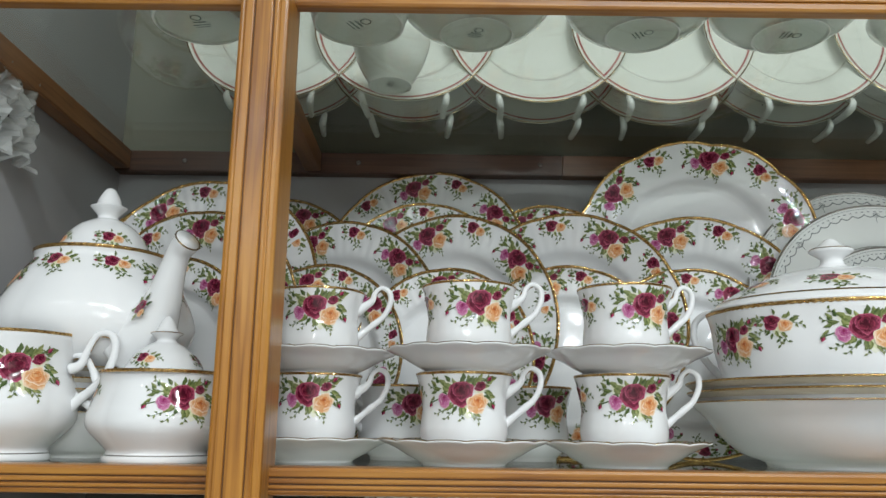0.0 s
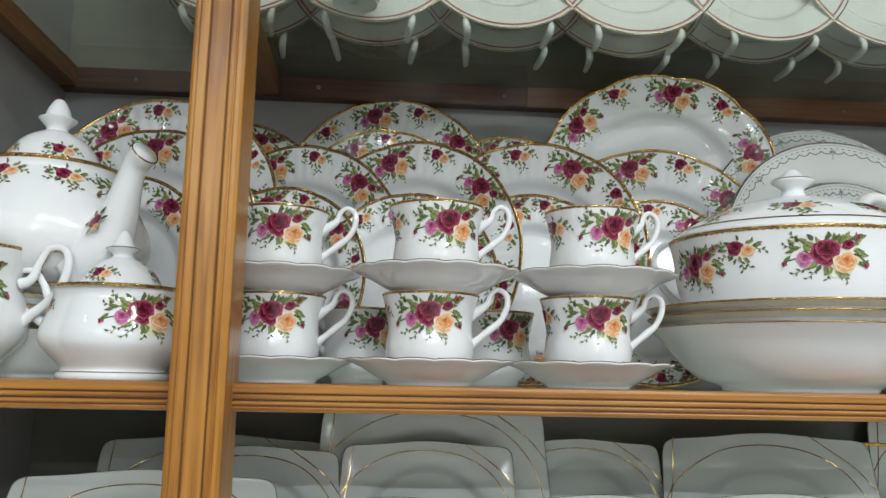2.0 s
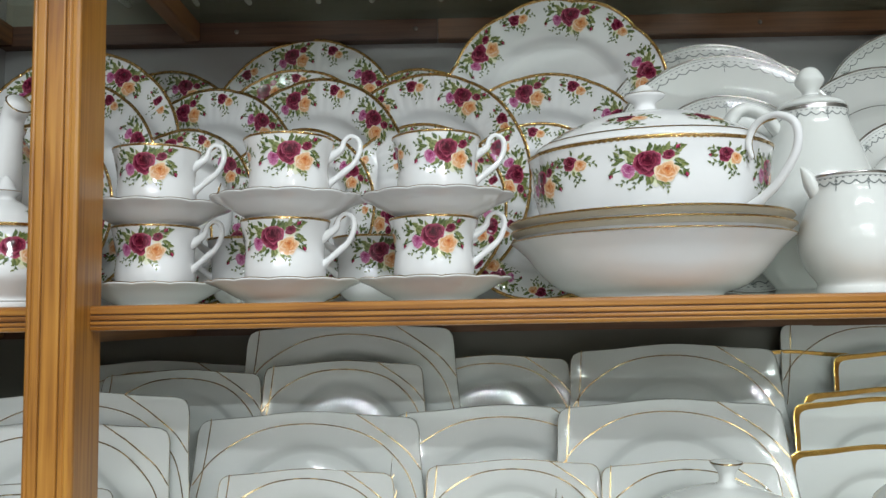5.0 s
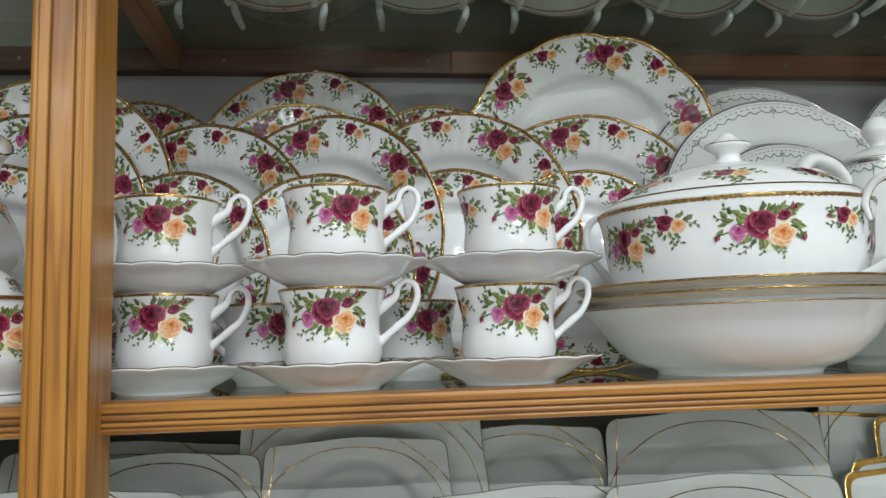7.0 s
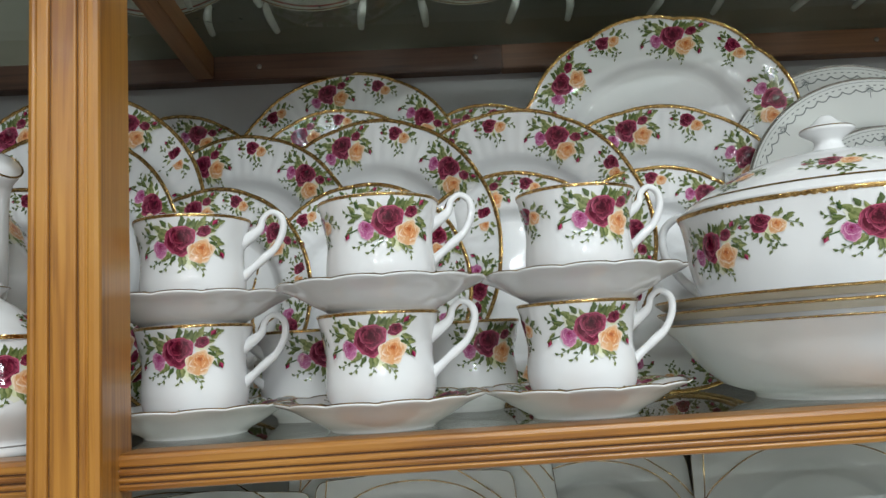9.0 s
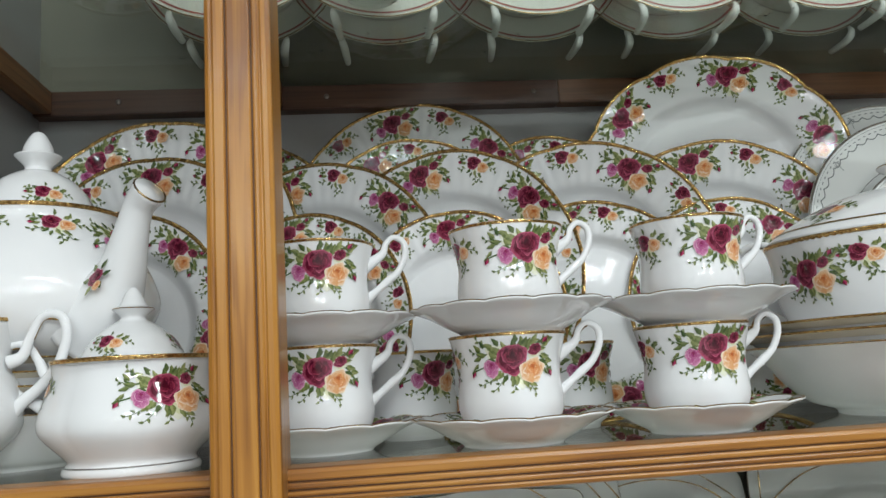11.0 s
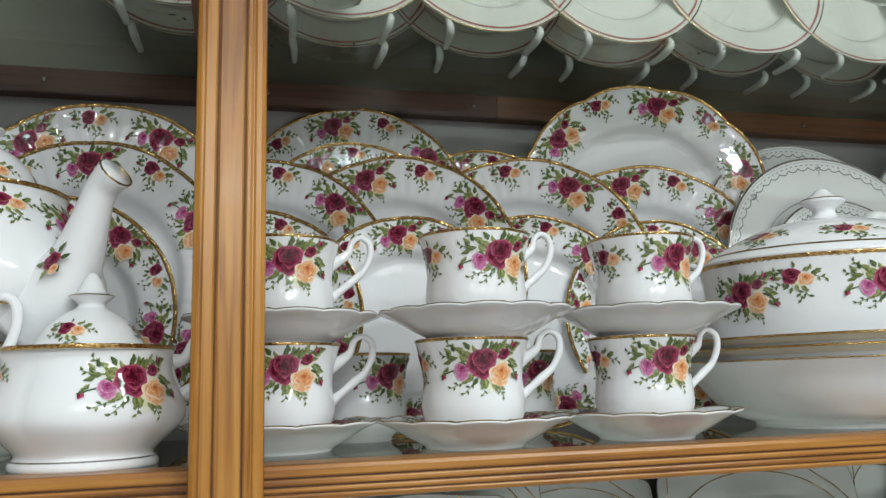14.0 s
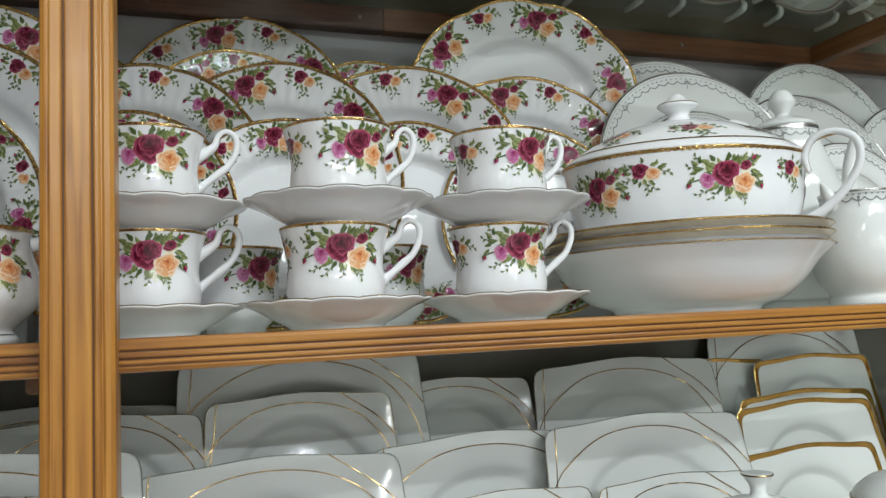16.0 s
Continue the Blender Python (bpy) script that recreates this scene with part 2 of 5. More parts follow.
class Turned:
    """A turned shape: profile of (radius, height), stretched to an oval, with lobes that grow towards the outer edge."""

    def __init__(self, profile, sx=1.0, sy=1.0, lobes=0, amp=0.0, lift=0.0, reach=None, square=0, start=0.0, face_up=False, flutes=0, deep=0.0):
        self.p = [(max(float(a), 0.0), float(b)) for a, b in profile]
        self.sx, self.sy, self.lobes, self.amp, self.lift, self.square, self.start = sx, sy, lobes, amp, lift, square, start
        self.flutes, self.deep = flutes, deep
        self.sign = -1.0 if face_up else 1.0
        self.reach = reach or max(a for a, _ in self.p)
        self.s = [0.0]
        for i in range(1, len(self.p)):
            self.s.append(self.s[-1] + math.dist(self.p[i], self.p[i - 1]))

    def ring(self, r, z, a):
        w = max(0.0, (r / self.reach - self.start) / (1 - self.start)) ** 3 if r > self.start * self.reach else 0.0
        wave = abs(math.cos(self.lobes * a / 2)) ** 0.7 - 0.6 if self.lobes else 0.0
        k = 1 + self.amp * wave * w
        if self.square:
            k *= self.corner(r, a)
        if self.flutes:
            q = r / self.reach
            z += self.deep * math.cos(self.flutes * a) * max(0.0, min(1.0, (q - 0.66) * 10, (0.985 - q) * 30))
        return Vector((r * k * self.sx * math.cos(a), r * k * self.sy * math.sin(a), z + self.lift * wave * w))

    def corner(self, r, a):
        """How far a squared plate reaches at this angle; its well stays round."""
        c, s = abs(math.cos(a)), abs(math.sin(a))
        k = ((c ** self.square + s ** self.square) ** (-1 / self.square)) * (1 + 0.028 * math.cos(4 * a))
        w = min(max((r / self.reach - 0.74) / 0.25, 0.0), 1.0)
        return 1 + (k - 1) * w * w * (3 - 2 * w)

    def at(self, s, a):
        s = min(max(s, 0.0), self.s[-1])
        i = min(int(np.searchsorted(self.s, s, side="right")) - 1, len(self.s) - 2)
        f = (s - self.s[i]) / max(self.s[i + 1] - self.s[i], 1e-9)
        r = self.p[i][0] + f * (self.p[i + 1][0] - self.p[i][0])
        z = self.p[i][1] + f * (self.p[i + 1][1] - self.p[i][1])
        return self.ring(r, z, a), r

    def mesh(self, name, material, n=64, close=False):
        verts, faces, rows = [], [], []
        for r, z in self.p:
            if r < 1e-6:
                rows.append([len(verts)])
                verts.append(Vector((0, 0, z)))
            else:
                rows.append(list(range(len(verts), len(verts) + n)))
                verts += [self.ring(r, z, 2 * math.pi * k / n) for k in range(n)]
        pairs = list(zip(rows, rows[1:])) + ([(rows[-1], rows[0])] if close else [])
        for a, b in pairs:
            for k in range(n):
                j = (k + 1) % n
                if len(a) == 1 and len(b) > 1:
                    faces.append((a[0], b[k], b[j]))
                elif len(b) == 1 and len(a) > 1:
                    faces.append((a[k], b[0], a[j]))
                elif len(a) > 1:
                    faces.append((a[k], b[k], b[j], a[j]))
        return mesh_of(name, verts, faces, material)

    def band(self, name, material, s0, s1, out=0.0004, n=96, steps=4, rag=0.0, bead=0.0):
        """A thin printed or gilt ring that lies on the surface from s0 to s1."""
        verts, faces = [], []
        for i in range(steps + 1):
            for k in range(n):
                w = rag * (0.5 * (k % 2) + abs(math.sin(k * 1.7)) * 0.5) if i == 0 else 0.0
                lump = bead * (0.5 + 0.5 * math.cos(math.pi * k / 3 + 0.9 * i)) if 0 < i < steps else 0.0
                verts.append(self.off(s0 + w + (s1 - s0) * i / steps, 2 * math.pi * k / n, out + lump))
        for i in range(steps):
            for k in range(n):
                j = (k + 1) % n
                faces.append((i * n + k, (i + 1) * n + k, (i + 1) * n + j, i * n + j))
        return mesh_of(name, verts, faces, material)

    def off(self, s, a, out):
        p, r = self.at(s, a)
        e = 0.0008
        u = self.at(s + e, a)[0] - self.at(s - e, a)[0]
        d = 0.02
        v = self.at(s, a + d)[0] - self.at(s, a - d)[0]
        nrm = v.cross(u) * self.sign
        if nrm.length < 1e-12:
            nrm = Vector((0, 0, 1))
        nrm.normalize()
        return p + nrm * out

    def transfer(self, name, picture, s0, a0, scale=1.0, out=0.0004):
        """A printed transfer: flat coloured shapes laid on the surface."""
        verts, faces, cols = picture
        r = max(self.at(s0, a0)[1], 0.01) * (self.sx + self.sy) / 2
        vv = [self.off(s0 + y * scale, a0 + self.sign * x * scale / r, out + z) for x, y, z in verts]
        return print_mesh(name, vv, faces, cols)


def print_mesh(name, verts, faces, cols):
    me = mesh_of(name, verts, faces, DECAL)
    at = me.color_attributes.new("print", "FLOAT_COLOR", "CORNER")
    flat = []
    for f, c in zip(faces, cols):
        for _ in f:
            flat += [c[0], c[1], c[2], 1.0]
    at.data.foreach_set("color", flat)
    return me


def tube_mesh(name, pts, radii, material, n=14, flat=1.0, smooth_n=5):
    """A tapering round rod along a smoothed path, closed at both ends."""
    line = smooth_line([(*p, r) for p, r in zip(pts, radii)], smooth_n)
    verts, faces = [], []
    side = None
    for i, q in enumerate(line):
        p = Vector(q[:3])
        a, b = Vector(line[max(i - 1, 0)][:3]), Vector(line[min(i + 1, len(line) - 1)][:3])
        t = (b - a).normalized()
        if side is None:
            side = t.orthogonal().normalized() if abs(t.y) > 0.9 else Vector((0, 1, 0)).cross(t).cross(t).normalized()
        side = (side - t * side.dot(t)).normalized()
        o = t.cross(side)
        for k in range(n):
            g = 2 * math.pi * k / n
            verts.append(p + side * math.cos(g) * q[3] * flat + o * math.sin(g) * q[3])
    m = len(line)
    for i in range(m - 1):
        for k in range(n):
            j = (k + 1) % n
            faces.append((i * n + k, i * n + j, (i + 1) * n + j, (i + 1) * n + k))
    faces.append(tuple(range(n))[::-1])
    faces.append(tuple(range((m - 1) * n, m * n)))
    return mesh_of(name, verts, faces, material)


def extruded(name, section, axis, a, b, material, index_of=None):
    """A moulding: a closed section pushed along an axis. section points are (depth, across)."""
    n = len(section)
    verts, faces, idx = [], [], []
    for w in (a, b):
        for d, c in section:
            verts.append((c, d, w) if axis == 2 else (w, d, c))
    for k in range(n):
        j = (k + 1) % n
        faces.append((k, j, n + j, n + k))
        idx.append(index_of(section[k], section[j]) if index_of else 0)
    faces.append(tuple(range(n))[::-1])
    faces.append(tuple(range(n, 2 * n)))
    idx += [0, 0]
    me = mesh_of(name, verts, faces, material, smooth=False, index=idx)
    bm = bmesh.new()
    bm.from_mesh(me)
    bmesh.ops.recalc_face_normals(bm, faces=list(bm.faces))
    bm.to_mesh(me)
    bm.free()
    return me


# ---------------------------------------------------------------- printed roses


class Picture:
    def __init__(self, seed):
        self.v, self.f, self.c, self.rng, self.layer = [], [], [], random.Random(seed), 0.0

    def data(self):
        return self.v, self.f, self.c

    def poly(self, pts, col):
        i = len(self.v)
        self.v += [(x, y, self.layer) for x, y in pts]
        self.f.append(tuple(range(i, i + len(pts))))
        self.c.append(col)

    def mix(self, a, b, t):
        return tuple(p + (q - p) * t for p, q in zip(a, b))

    def petal(self, cx, cy, ang, reach, half, base, edge):
        """One petal: a broad rounded fan in three tones, paler towards its lip."""
        g = self.rng
        self.layer += 0.000006
        d, o = Vector((math.cos(ang), math.sin(ang))), Vector((-math.sin(ang), math.cos(ang)))
        c = Vector((cx, cy))
        skew = g.uniform(-0.25, 0.25)
        n = 8
        rows = []
        for q in (0.0, 0.45, 0.78, 0.93, 1.0):
            row = []
            for i in range(n + 1):
                u = -1 + 2 * i / n
                lip = (1 - abs(u) ** 2.2) * (1 + 0.12 * math.sin(5 * u + skew * 9))
                w = half * (0.35 + 0.65 * min(1, q * 1.5)) * u
                row.append(c + d * reach * q * (0.42 + 0.58 * lip) + o * (w + skew * half * q))
            rows.append(row)
        for j in range(4):
            for i in range(n):
                t = (0.0, 0.16, 0.42, 1.0)[j] + g.uniform(-0.16, 0.16) - 0.30 * abs(-1 + 2 * (i + 0.5) / n) ** 3
                self.poly([rows[j][i], rows[j][i + 1], rows[j + 1][i + 1], rows[j + 1][i]], self.mix(base, edge, min(1, max(0, t))))

    def rose(self, cx, cy, radius, outer, inner, core):
        """A full-blown rose: broad cupped petals with pale lips round an off-centre folded heart. outer, inner: (base, lip) tones."""
        g = self.rng
        ph = g.uniform(0, 6.28)
        hx, hy = cx + radius * 0.10, cy + radius * 0.22
        for k in range(5):
            a = ph + k * 6.283 / 5 + g.uniform(-0.3, 0.3)
            self.petal(cx, cy, a, radius * g.uniform(0.84, 1.12), radius * g.uniform(0.58, 0.78), outer[0], outer[1])
        for k in range(3):
            a = -1.57 + (k - 1) * 1.15 + g.uniform(-0.2, 0.2)
            self.petal(hx, hy, a, radius * g.uniform(0.66, 0.84), radius * g.uniform(0.42, 0.52), self.mix(outer[0], inner[0], 0.6), outer[1])
        for k in range(4):
            a = ph + 0.4 + k * 1.571 + g.uniform(-0.3, 0.3)
            self.petal(hx, hy, a, radius * g.uniform(0.40, 0.52), radius * g.uniform(0.28, 0.36), inner[0], inner[1])
        for k in range(2):
            self.petal(hx - radius * 0.05, hy + radius * 0.08, ph + 1.0 + k * 2.6, radius * 0.26, radius * 0.15, core, inner[1])

    def wash(self, cx, cy, radius, col=(0.70, 0.71, 0.46)):
        g = self.rng
        n = 18
        ring = [1 + 0.2 * math.sin(3 * 6.283 * i / n + 1) + g.uniform(-0.12, 0.12) for i in range(n)]
        pale = (0.785, 0.79, 0.74)
        for i in range(n):
            j = (i + 1) % n
            a, b = 6.283 * i / n, 6.283 * j / n
            p = [(cx + radius * q * f * math.cos(t), cy + radius * q * f * math.sin(t)) for q, f, t in ((0.62, ring[i], a), (0.62, ring[j], b), (1.0, ring[j], b), (1.0, ring[i], a))]
            self.poly([(cx, cy), p[0], p[1]], col)
            self.poly(p, self.mix(col, pale, 0.6))

    def leaf(self, x, y, ang, length, width=0.42, tone=None):
        g = self.rng
        self.layer += 0.000006
        d = Vector((math.cos(ang), math.sin(ang)))
        o = Vector((-d.y, d.x))
        p = Vector((x, y))
        bend = g.uniform(-0.15, 0.15)
        t = tone if tone is not None else g.random()
        a = self.mix((0.018, 0.045, 0.012), (0.12, 0.16, 0.045), t)
        b = self.mix((0.060, 0.110, 0.035), (0.36, 0.38, 0.16), t)
        n = 5
        mids = [p + d * length * i / n + o * bend * length * math.sin(math.pi * i / n) for i in range(n + 1)]
        wd = [length * width * 0.5 * math.sin(math.pi * min(1, (i / n)) ** 0.8) * (1 + 0.12 * (-1) ** i) for i in range(n + 1)]
        for i in range(n):
            self.poly([mids[i], mids[i + 1], mids[i + 1] + o * wd[i + 1], mids[i] + o * wd[i]], self.mix(a, b, g.random() * 0.5))
            self.poly([mids[i], mids[i] - o * wd[i], mids[i + 1] - o * wd[i + 1], mids[i + 1]], self.mix(a, b, 0.5 + g.random() * 0.5))

    def stem(self, x0, y0, x1, y1, w=0.0005, col=(0.05, 0.11, 0.02)):
        d = Vector((x1 - x0, y1 - y0))
        o = Vector((-d.y, d.x)).normalized() * w
        m = Vector(((x0 + x1) / 2, (y0 + y1) / 2)) + o * 2
        a, b = Vector((x0, y0)), Vector((x1, y1))
        self.poly([a - o, m - o, m + o, a + o], col)
        self.poly([m - o, b - o, b + o, m + o], col)

    def bud(self, x, y, ang, size, dark=(0.13, 0.006, 0.03), light=(0.42, 0.04, 0.12)):
        self.layer += 0.00002
        d = Vector((math.cos(ang), math.sin(ang)))
        o = Vector((-d.y, d.x))
        p = Vector((x, y))
        self.leaf(x - d.x * size * 0.5, y - d.y * size * 0.5, ang + 0.5, size * 0.9, 0.4, 0.3)
        self.leaf(x - d.x * size * 0.5, y - d.y * size * 0.5, ang - 0.5, size * 0.9, 0.4, 0.3)
        self.poly([p - d * size * 0.3, p - o * size * 0.34 + d * size * 0.2, p + d * size * 0.75, p], dark)
        self.poly([p - d * size * 0.3, p, p + d * size * 0.75, p + o * size * 0.34 + d * size * 0.2], light)

    def sprig(self, x, y, ang, length, pale=True):
        d = Vector((math.cos(ang), math.sin(ang)))
        o = Vector((-d.y, d.x))
        self.stem(x, y, x + d.x * length, y + d.y * length, 0.00025, (0.10, 0.17, 0.07))
        n = max(3, int(length / 0.0022))
        for i in range(1, n + 1):
            q = Vector((x, y)) + d * length * i / n
            sgn = 1 if i % 2 else -1
            self.leaf(q.x, q.y, ang + sgn * 0.9, 0.0034, 0.5, self.rng.uniform(0.2, 0.8))


RED = (((0.085, 0.004, 0.018), (0.48, 0.09, 0.17)), ((0.060, 0.002, 0.012), (0.36, 0.04, 0.09)), (0.035, 0.001, 0.008))
YELLOW = (((0.66, 0.33, 0.14), (0.88, 0.76, 0.60)), ((0.60, 0.20, 0.06), (0.88, 0.60, 0.33)), (0.42, 0.10, 0.025))
PINK = (((0.40, 0.09, 0.24), (0.76, 0.46, 0.58)), ((0.28, 0.03, 0.14), (0.62, 0.24, 0.40)), (0.20, 0.01, 0.06))


def big_spray(seed):
    p = Picture(seed)
    p.wash(0.007, -0.011, 0.007)
    p.wash(0.016, 0.006, 0.006)
    p.wash(-0.011, 0.006, 0.006)
    for x, y, x1, y1 in ((-14, 0, -27, -6), (15, 6, 28, -6), (12, 8, 22, 13), (-12, 5, -23, 7)):
        p.stem(x / 1000, y / 1000, x1 / 1000, y1 / 1000)
    for x, y, a, l in ((-8, -9, 3.6, 15), (-5, -11, 4.0, 11), (22, -3, -0.5, 9), (17, 9, 0.8, 9), (-15, 9, 2.4, 9), (9, -14, -0.9, 10), (2, -11, -1.7, 9), (-18, 5, 2.9, 9)):
        p.sprig(x / 1000, y / 1000, a, l / 1000)
    for k in range(22):
        a = 0.1 + k * 0.2856 + p.rng.uniform(-0.15, 0.15)
        p.leaf(0.002 + 0.0105 * math.cos(a) * (1.45 if math.cos(a) > 0 else 1.2), -0.001 + 0.0080 * math.sin(a), a + p.rng.uniform(-0.6, 0.6), p.rng.uniform(0.0060, 0.0098), p.rng.uniform(0.40, 0.56), p.rng.uniform(0.0, 1.0))
    for x, y, a, l in ((-12, 7, 2.6, 8), (-16, 5, 2.9, 8), (-20, 7, 2.5, 7), (-20, 3, 3.3, 7), (-8, 10, 2.2, 7), (6, 10, 0.9, 7), (11, 10, 0.5, 8), (16, 8, 0.2, 8), (20, 4, -0.2, 8), (21, 9, 0.7, 7), (24, 12, 0.3, 6),
                       (2, -9, -1.3, 8), (-3, -9, -2.0, 7), (7, -12, -1.1, 8), (11, -14, -0.6, 7), (-9, -7, -2.7, 7), (24, 0, -0.3, 7), (-18, 9, 2.0, 6), (3, 12, 1.5, 6), (13, 13, 1.1, 6), (23, -5, -1.0, 6), (-23, -1, 3.9, 6)):
        p.leaf(x / 1000, y / 1000, a + p.rng.uniform(-0.25, 0.25), l / 1000, p.rng.uniform(0.38, 0.55))
    p.rose(-0.0140, -0.0040, 0.0064, *PINK)
    p.rose(0.0155, 0.0070, 0.0046, *RED)
    p.rose(0.0, 0.001, 0.0112, *RED)
    p.rose(0.0135, -0.0075, 0.0094, *YELLOW)
    p.bud(-0.027, -0.007, -2.0, 0.0052)
    p.bud(0.028, -0.008, -1.2, 0.0056)
    p.bud(0.0215, 0.0125, 0.9, 0.0054)
    return p.data()


def small_spray(seed):
    p = Picture(seed)
    p.wash(0.002, -0.004, 0.005)
    for x, y, a, l in ((-5, -3, 3.5, 9), (1, -7, -1.4, 9), (9, 0, -0.2, 9), (-7, 3, 2.8, 7), (3, -7, -1.0, 8)):
        p.sprig(x / 1000, y / 1000, a, l / 1000)
    for x, y, a, l in ((-5, 3, 2.5, 6), (-8, 0, 3.2, 6), (-10, 2, 2.7, 5), (5, 4, 0.7, 6), (9, 1, 0.1, 7), (12, 2, 0.5, 5), (0, -5, -1.4, 6), (4, -6, -0.9, 6), (-4, -4, -2.4, 6), (0, 6, 1.6, 5), (8, 4, 0.9, 5), (-2, -7, -1.9, 5)):
        p.leaf(x / 1000, y / 1000, a + p.rng.uniform(-0.25, 0.25), l / 1000, p.rng.uniform(0.40, 0.58))
    p.rose(-0.0025, 0.001, 0.0060, *RED)
    p.rose(0.0062, -0.002, 0.0050, *YELLOW)
    p.bud(-0.0130, 0.000, 3.1, 0.0040)
    return p.data()


BIG, SMALL = big_spray(11), small_spray(5)

# ---------------------------------------------------------------- the cabinet
SHELF, UPPER, LOWER = 1.400, 1.812, 0.985
BACK, FRONT = 1.084, 0.650
LEFT, RIGHT = -0.458, 1.60
POST = (-0.1755, -0.1335)
POST_FRONT = 0.622


def is_groove(p, q, deep):
    return 1 if max(p[0], q[0]) < 0.02 and max(p[0], q[0]) > deep else 0


def reeded(w, depth, front, cuts):
    """Front with flat reeds between narrow grooves. cuts: (where, depth) across the face."""
    sec = [(depth, 0.0), (0.0035, 0.0), (0.0012, 0.0008), (0.0, 0.003)]
    for c, d in cuts:
        sec += [(0.0001, c - 0.0017), (0.0006, c - 0.0008), (d, c - 0.0004), (d, c + 0.0004), (0.0006, c + 0.0008), (0.0001, c + 0.0017)]
    sec += [(0.0, w - 0.003), (0.0012, w - 0.0008), (0.0035, w), (depth, w)]
    return [(front + a, b) for a, b in sec]


def post(x0, x1, z0, z1):
    w = x1 - x0
    sec = reeded(w, 0.050, POST_FRONT, ((0.0044, 0.0008), (0.0131, 0.0021), (0.0292, 0.0021), (0.0343, 0.0012)))
    f = POST_FRONT
    # groove floors take the painted shadow tone
    me = extruded("cabinet_post", sec, 2, z0, z1, [OAK_V, GROOVE_SHADE], lambda p, q: 1 if p[0] > f + 0.0015 and q[0] > f + 0.0015 and p[0] < f + 0.03 and q[0] < f + 0.03 and abs(p[1] - q[1]) < 0.003 and 0.005 < p[1] < w - 0.005 else 0)
    return setting("post", me, "reeded honey-varnished wooden upright of the display cabinet", "cabinet post", pose(x0, 0, 0))


def rail(name, x0, x1, z_top, high, depth=0.030):
    sec = reeded(high, depth, FRONT, ((0.0045, 0.0018), (0.0088, 0.0025), (0.0138, 0.0025)) if high < 0.026 else ((0.0095, 0.0025), (0.0165, 0.0025), (0.03, 0.0025)))
    f = FRONT
    # recessed faces of the rail get the shadow colour too
    me = extruded(name, sec, 0, x0, x1, [OAK_H, GROOVE_SHADE], lambda p, q: 1 if p[0] > f + 0.0015 and q[0] > f + 0.0015 and p[0] < f + 0.02 and q[0] < f + 0.02 and abs(p[1] - q[1]) < 0.003 and 0.004 < p[1] < high - 0.004 else 0)
    return setting(name, me, "grooved honey-varnished wooden front rail of a shelf", "shelf rail", pose(0, 0, z_top - high))


post(*POST, 0.0, 2.45)
for sx0, sx1, tag in ((LEFT, POST[0], "left"), (POST[1], RIGHT, "right")):
    rail("shelf_rail_" + tag, sx0, sx1, SHELF, 0.022)
    rail("upper_rail_" + tag, sx0, sx1, UPPER + 0.028, 0.042, 0.012)
    rail("lower_rail_" + tag, sx0, sx1, LOWER, 0.022)

setting("wall_back", box_mesh("wall_back", (LEFT - 0.02, BACK, SHELF - 0.036), (RIGHT + 0.02, BACK + 0.02, UPPER - 0.02), PANEL), "light grey painted back panel of the cabinet", "cabinet panel")
# darkened in colour to stand for the unlit upper compartment
setting("wall_back_upper", box_mesh("wall_back_upper", (LEFT - 0.02, BACK, UPPER - 0.02), (RIGHT + 0.02, BACK + 0.02, 2.45), SHADED_UPBOARD), "back board of the cabinet, colour darkened olive-grey for the dim upper bay", "cabinet panel")
# same back panel, with shade under the shelf put into its colour
setting("wall_back_lower", box_mesh("wall_back_lower", (LEFT - 0.02, BACK, 0), (RIGHT + 0.02, BACK + 0.02, SHELF - 0.036), SHADED_BOARD), "back board of the cabinet, colour darkened for the lower bay's shade", "cabinet panel")
setting("wall_left", box_mesh("wall_left", (LEFT - 0.02, FRONT, 0), (LEFT, BACK, 2.45), PANEL), "light grey painted side panel of the cabinet", "cabinet panel")
setting("wall_right", box_mesh("wall_right", (RIGHT, FRONT, 0), (RIGHT + 0.02, BACK, 2.45), PANEL), "light grey painted side panel of the cabinet", "cabinet panel")
setting("cabinet_top", box_mesh("cabinet_top", (LEFT - 0.02, FRONT, 2.45), (RIGHT + 0.02, BACK + 0.02, 2.48), OAK_H), "wooden top board of the cabinet", "cabinet top")

# glass shelves with wooden bearers
CROSS = (-0.181, 0.872)
for z, tag in ((UPPER, "upper"), (SHELF, "middle"), (LOWER, "lower")):
    g = setting("glass_shelf_" + tag, box_mesh("glass_shelf", (LEFT + 0.002, FRONT + (0.013 if tag == "upper" else 0.031), z - 0.006), (RIGHT - 0.002, BACK - 0.002, z), GLASS), "greenish clear glass shelf on wooden bearers", "glass shelf")
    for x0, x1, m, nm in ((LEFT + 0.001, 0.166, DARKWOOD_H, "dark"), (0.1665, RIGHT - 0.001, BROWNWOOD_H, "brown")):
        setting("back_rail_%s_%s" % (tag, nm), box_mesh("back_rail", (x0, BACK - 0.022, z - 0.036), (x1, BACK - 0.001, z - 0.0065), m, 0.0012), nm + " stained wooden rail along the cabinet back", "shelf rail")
    for x in (LEFT + 0.012, *CROSS):
        setting("bearer_" + tag, box_mesh("bearer", (x - 0.011, FRONT + 0.043, z - 0.034), (x + 0.011, BACK - 0.0225, z - 0.0065), BROWNWOOD_Y, 0.0015), "brown stained wooden bearer under a glass shelf", "shelf bearer")

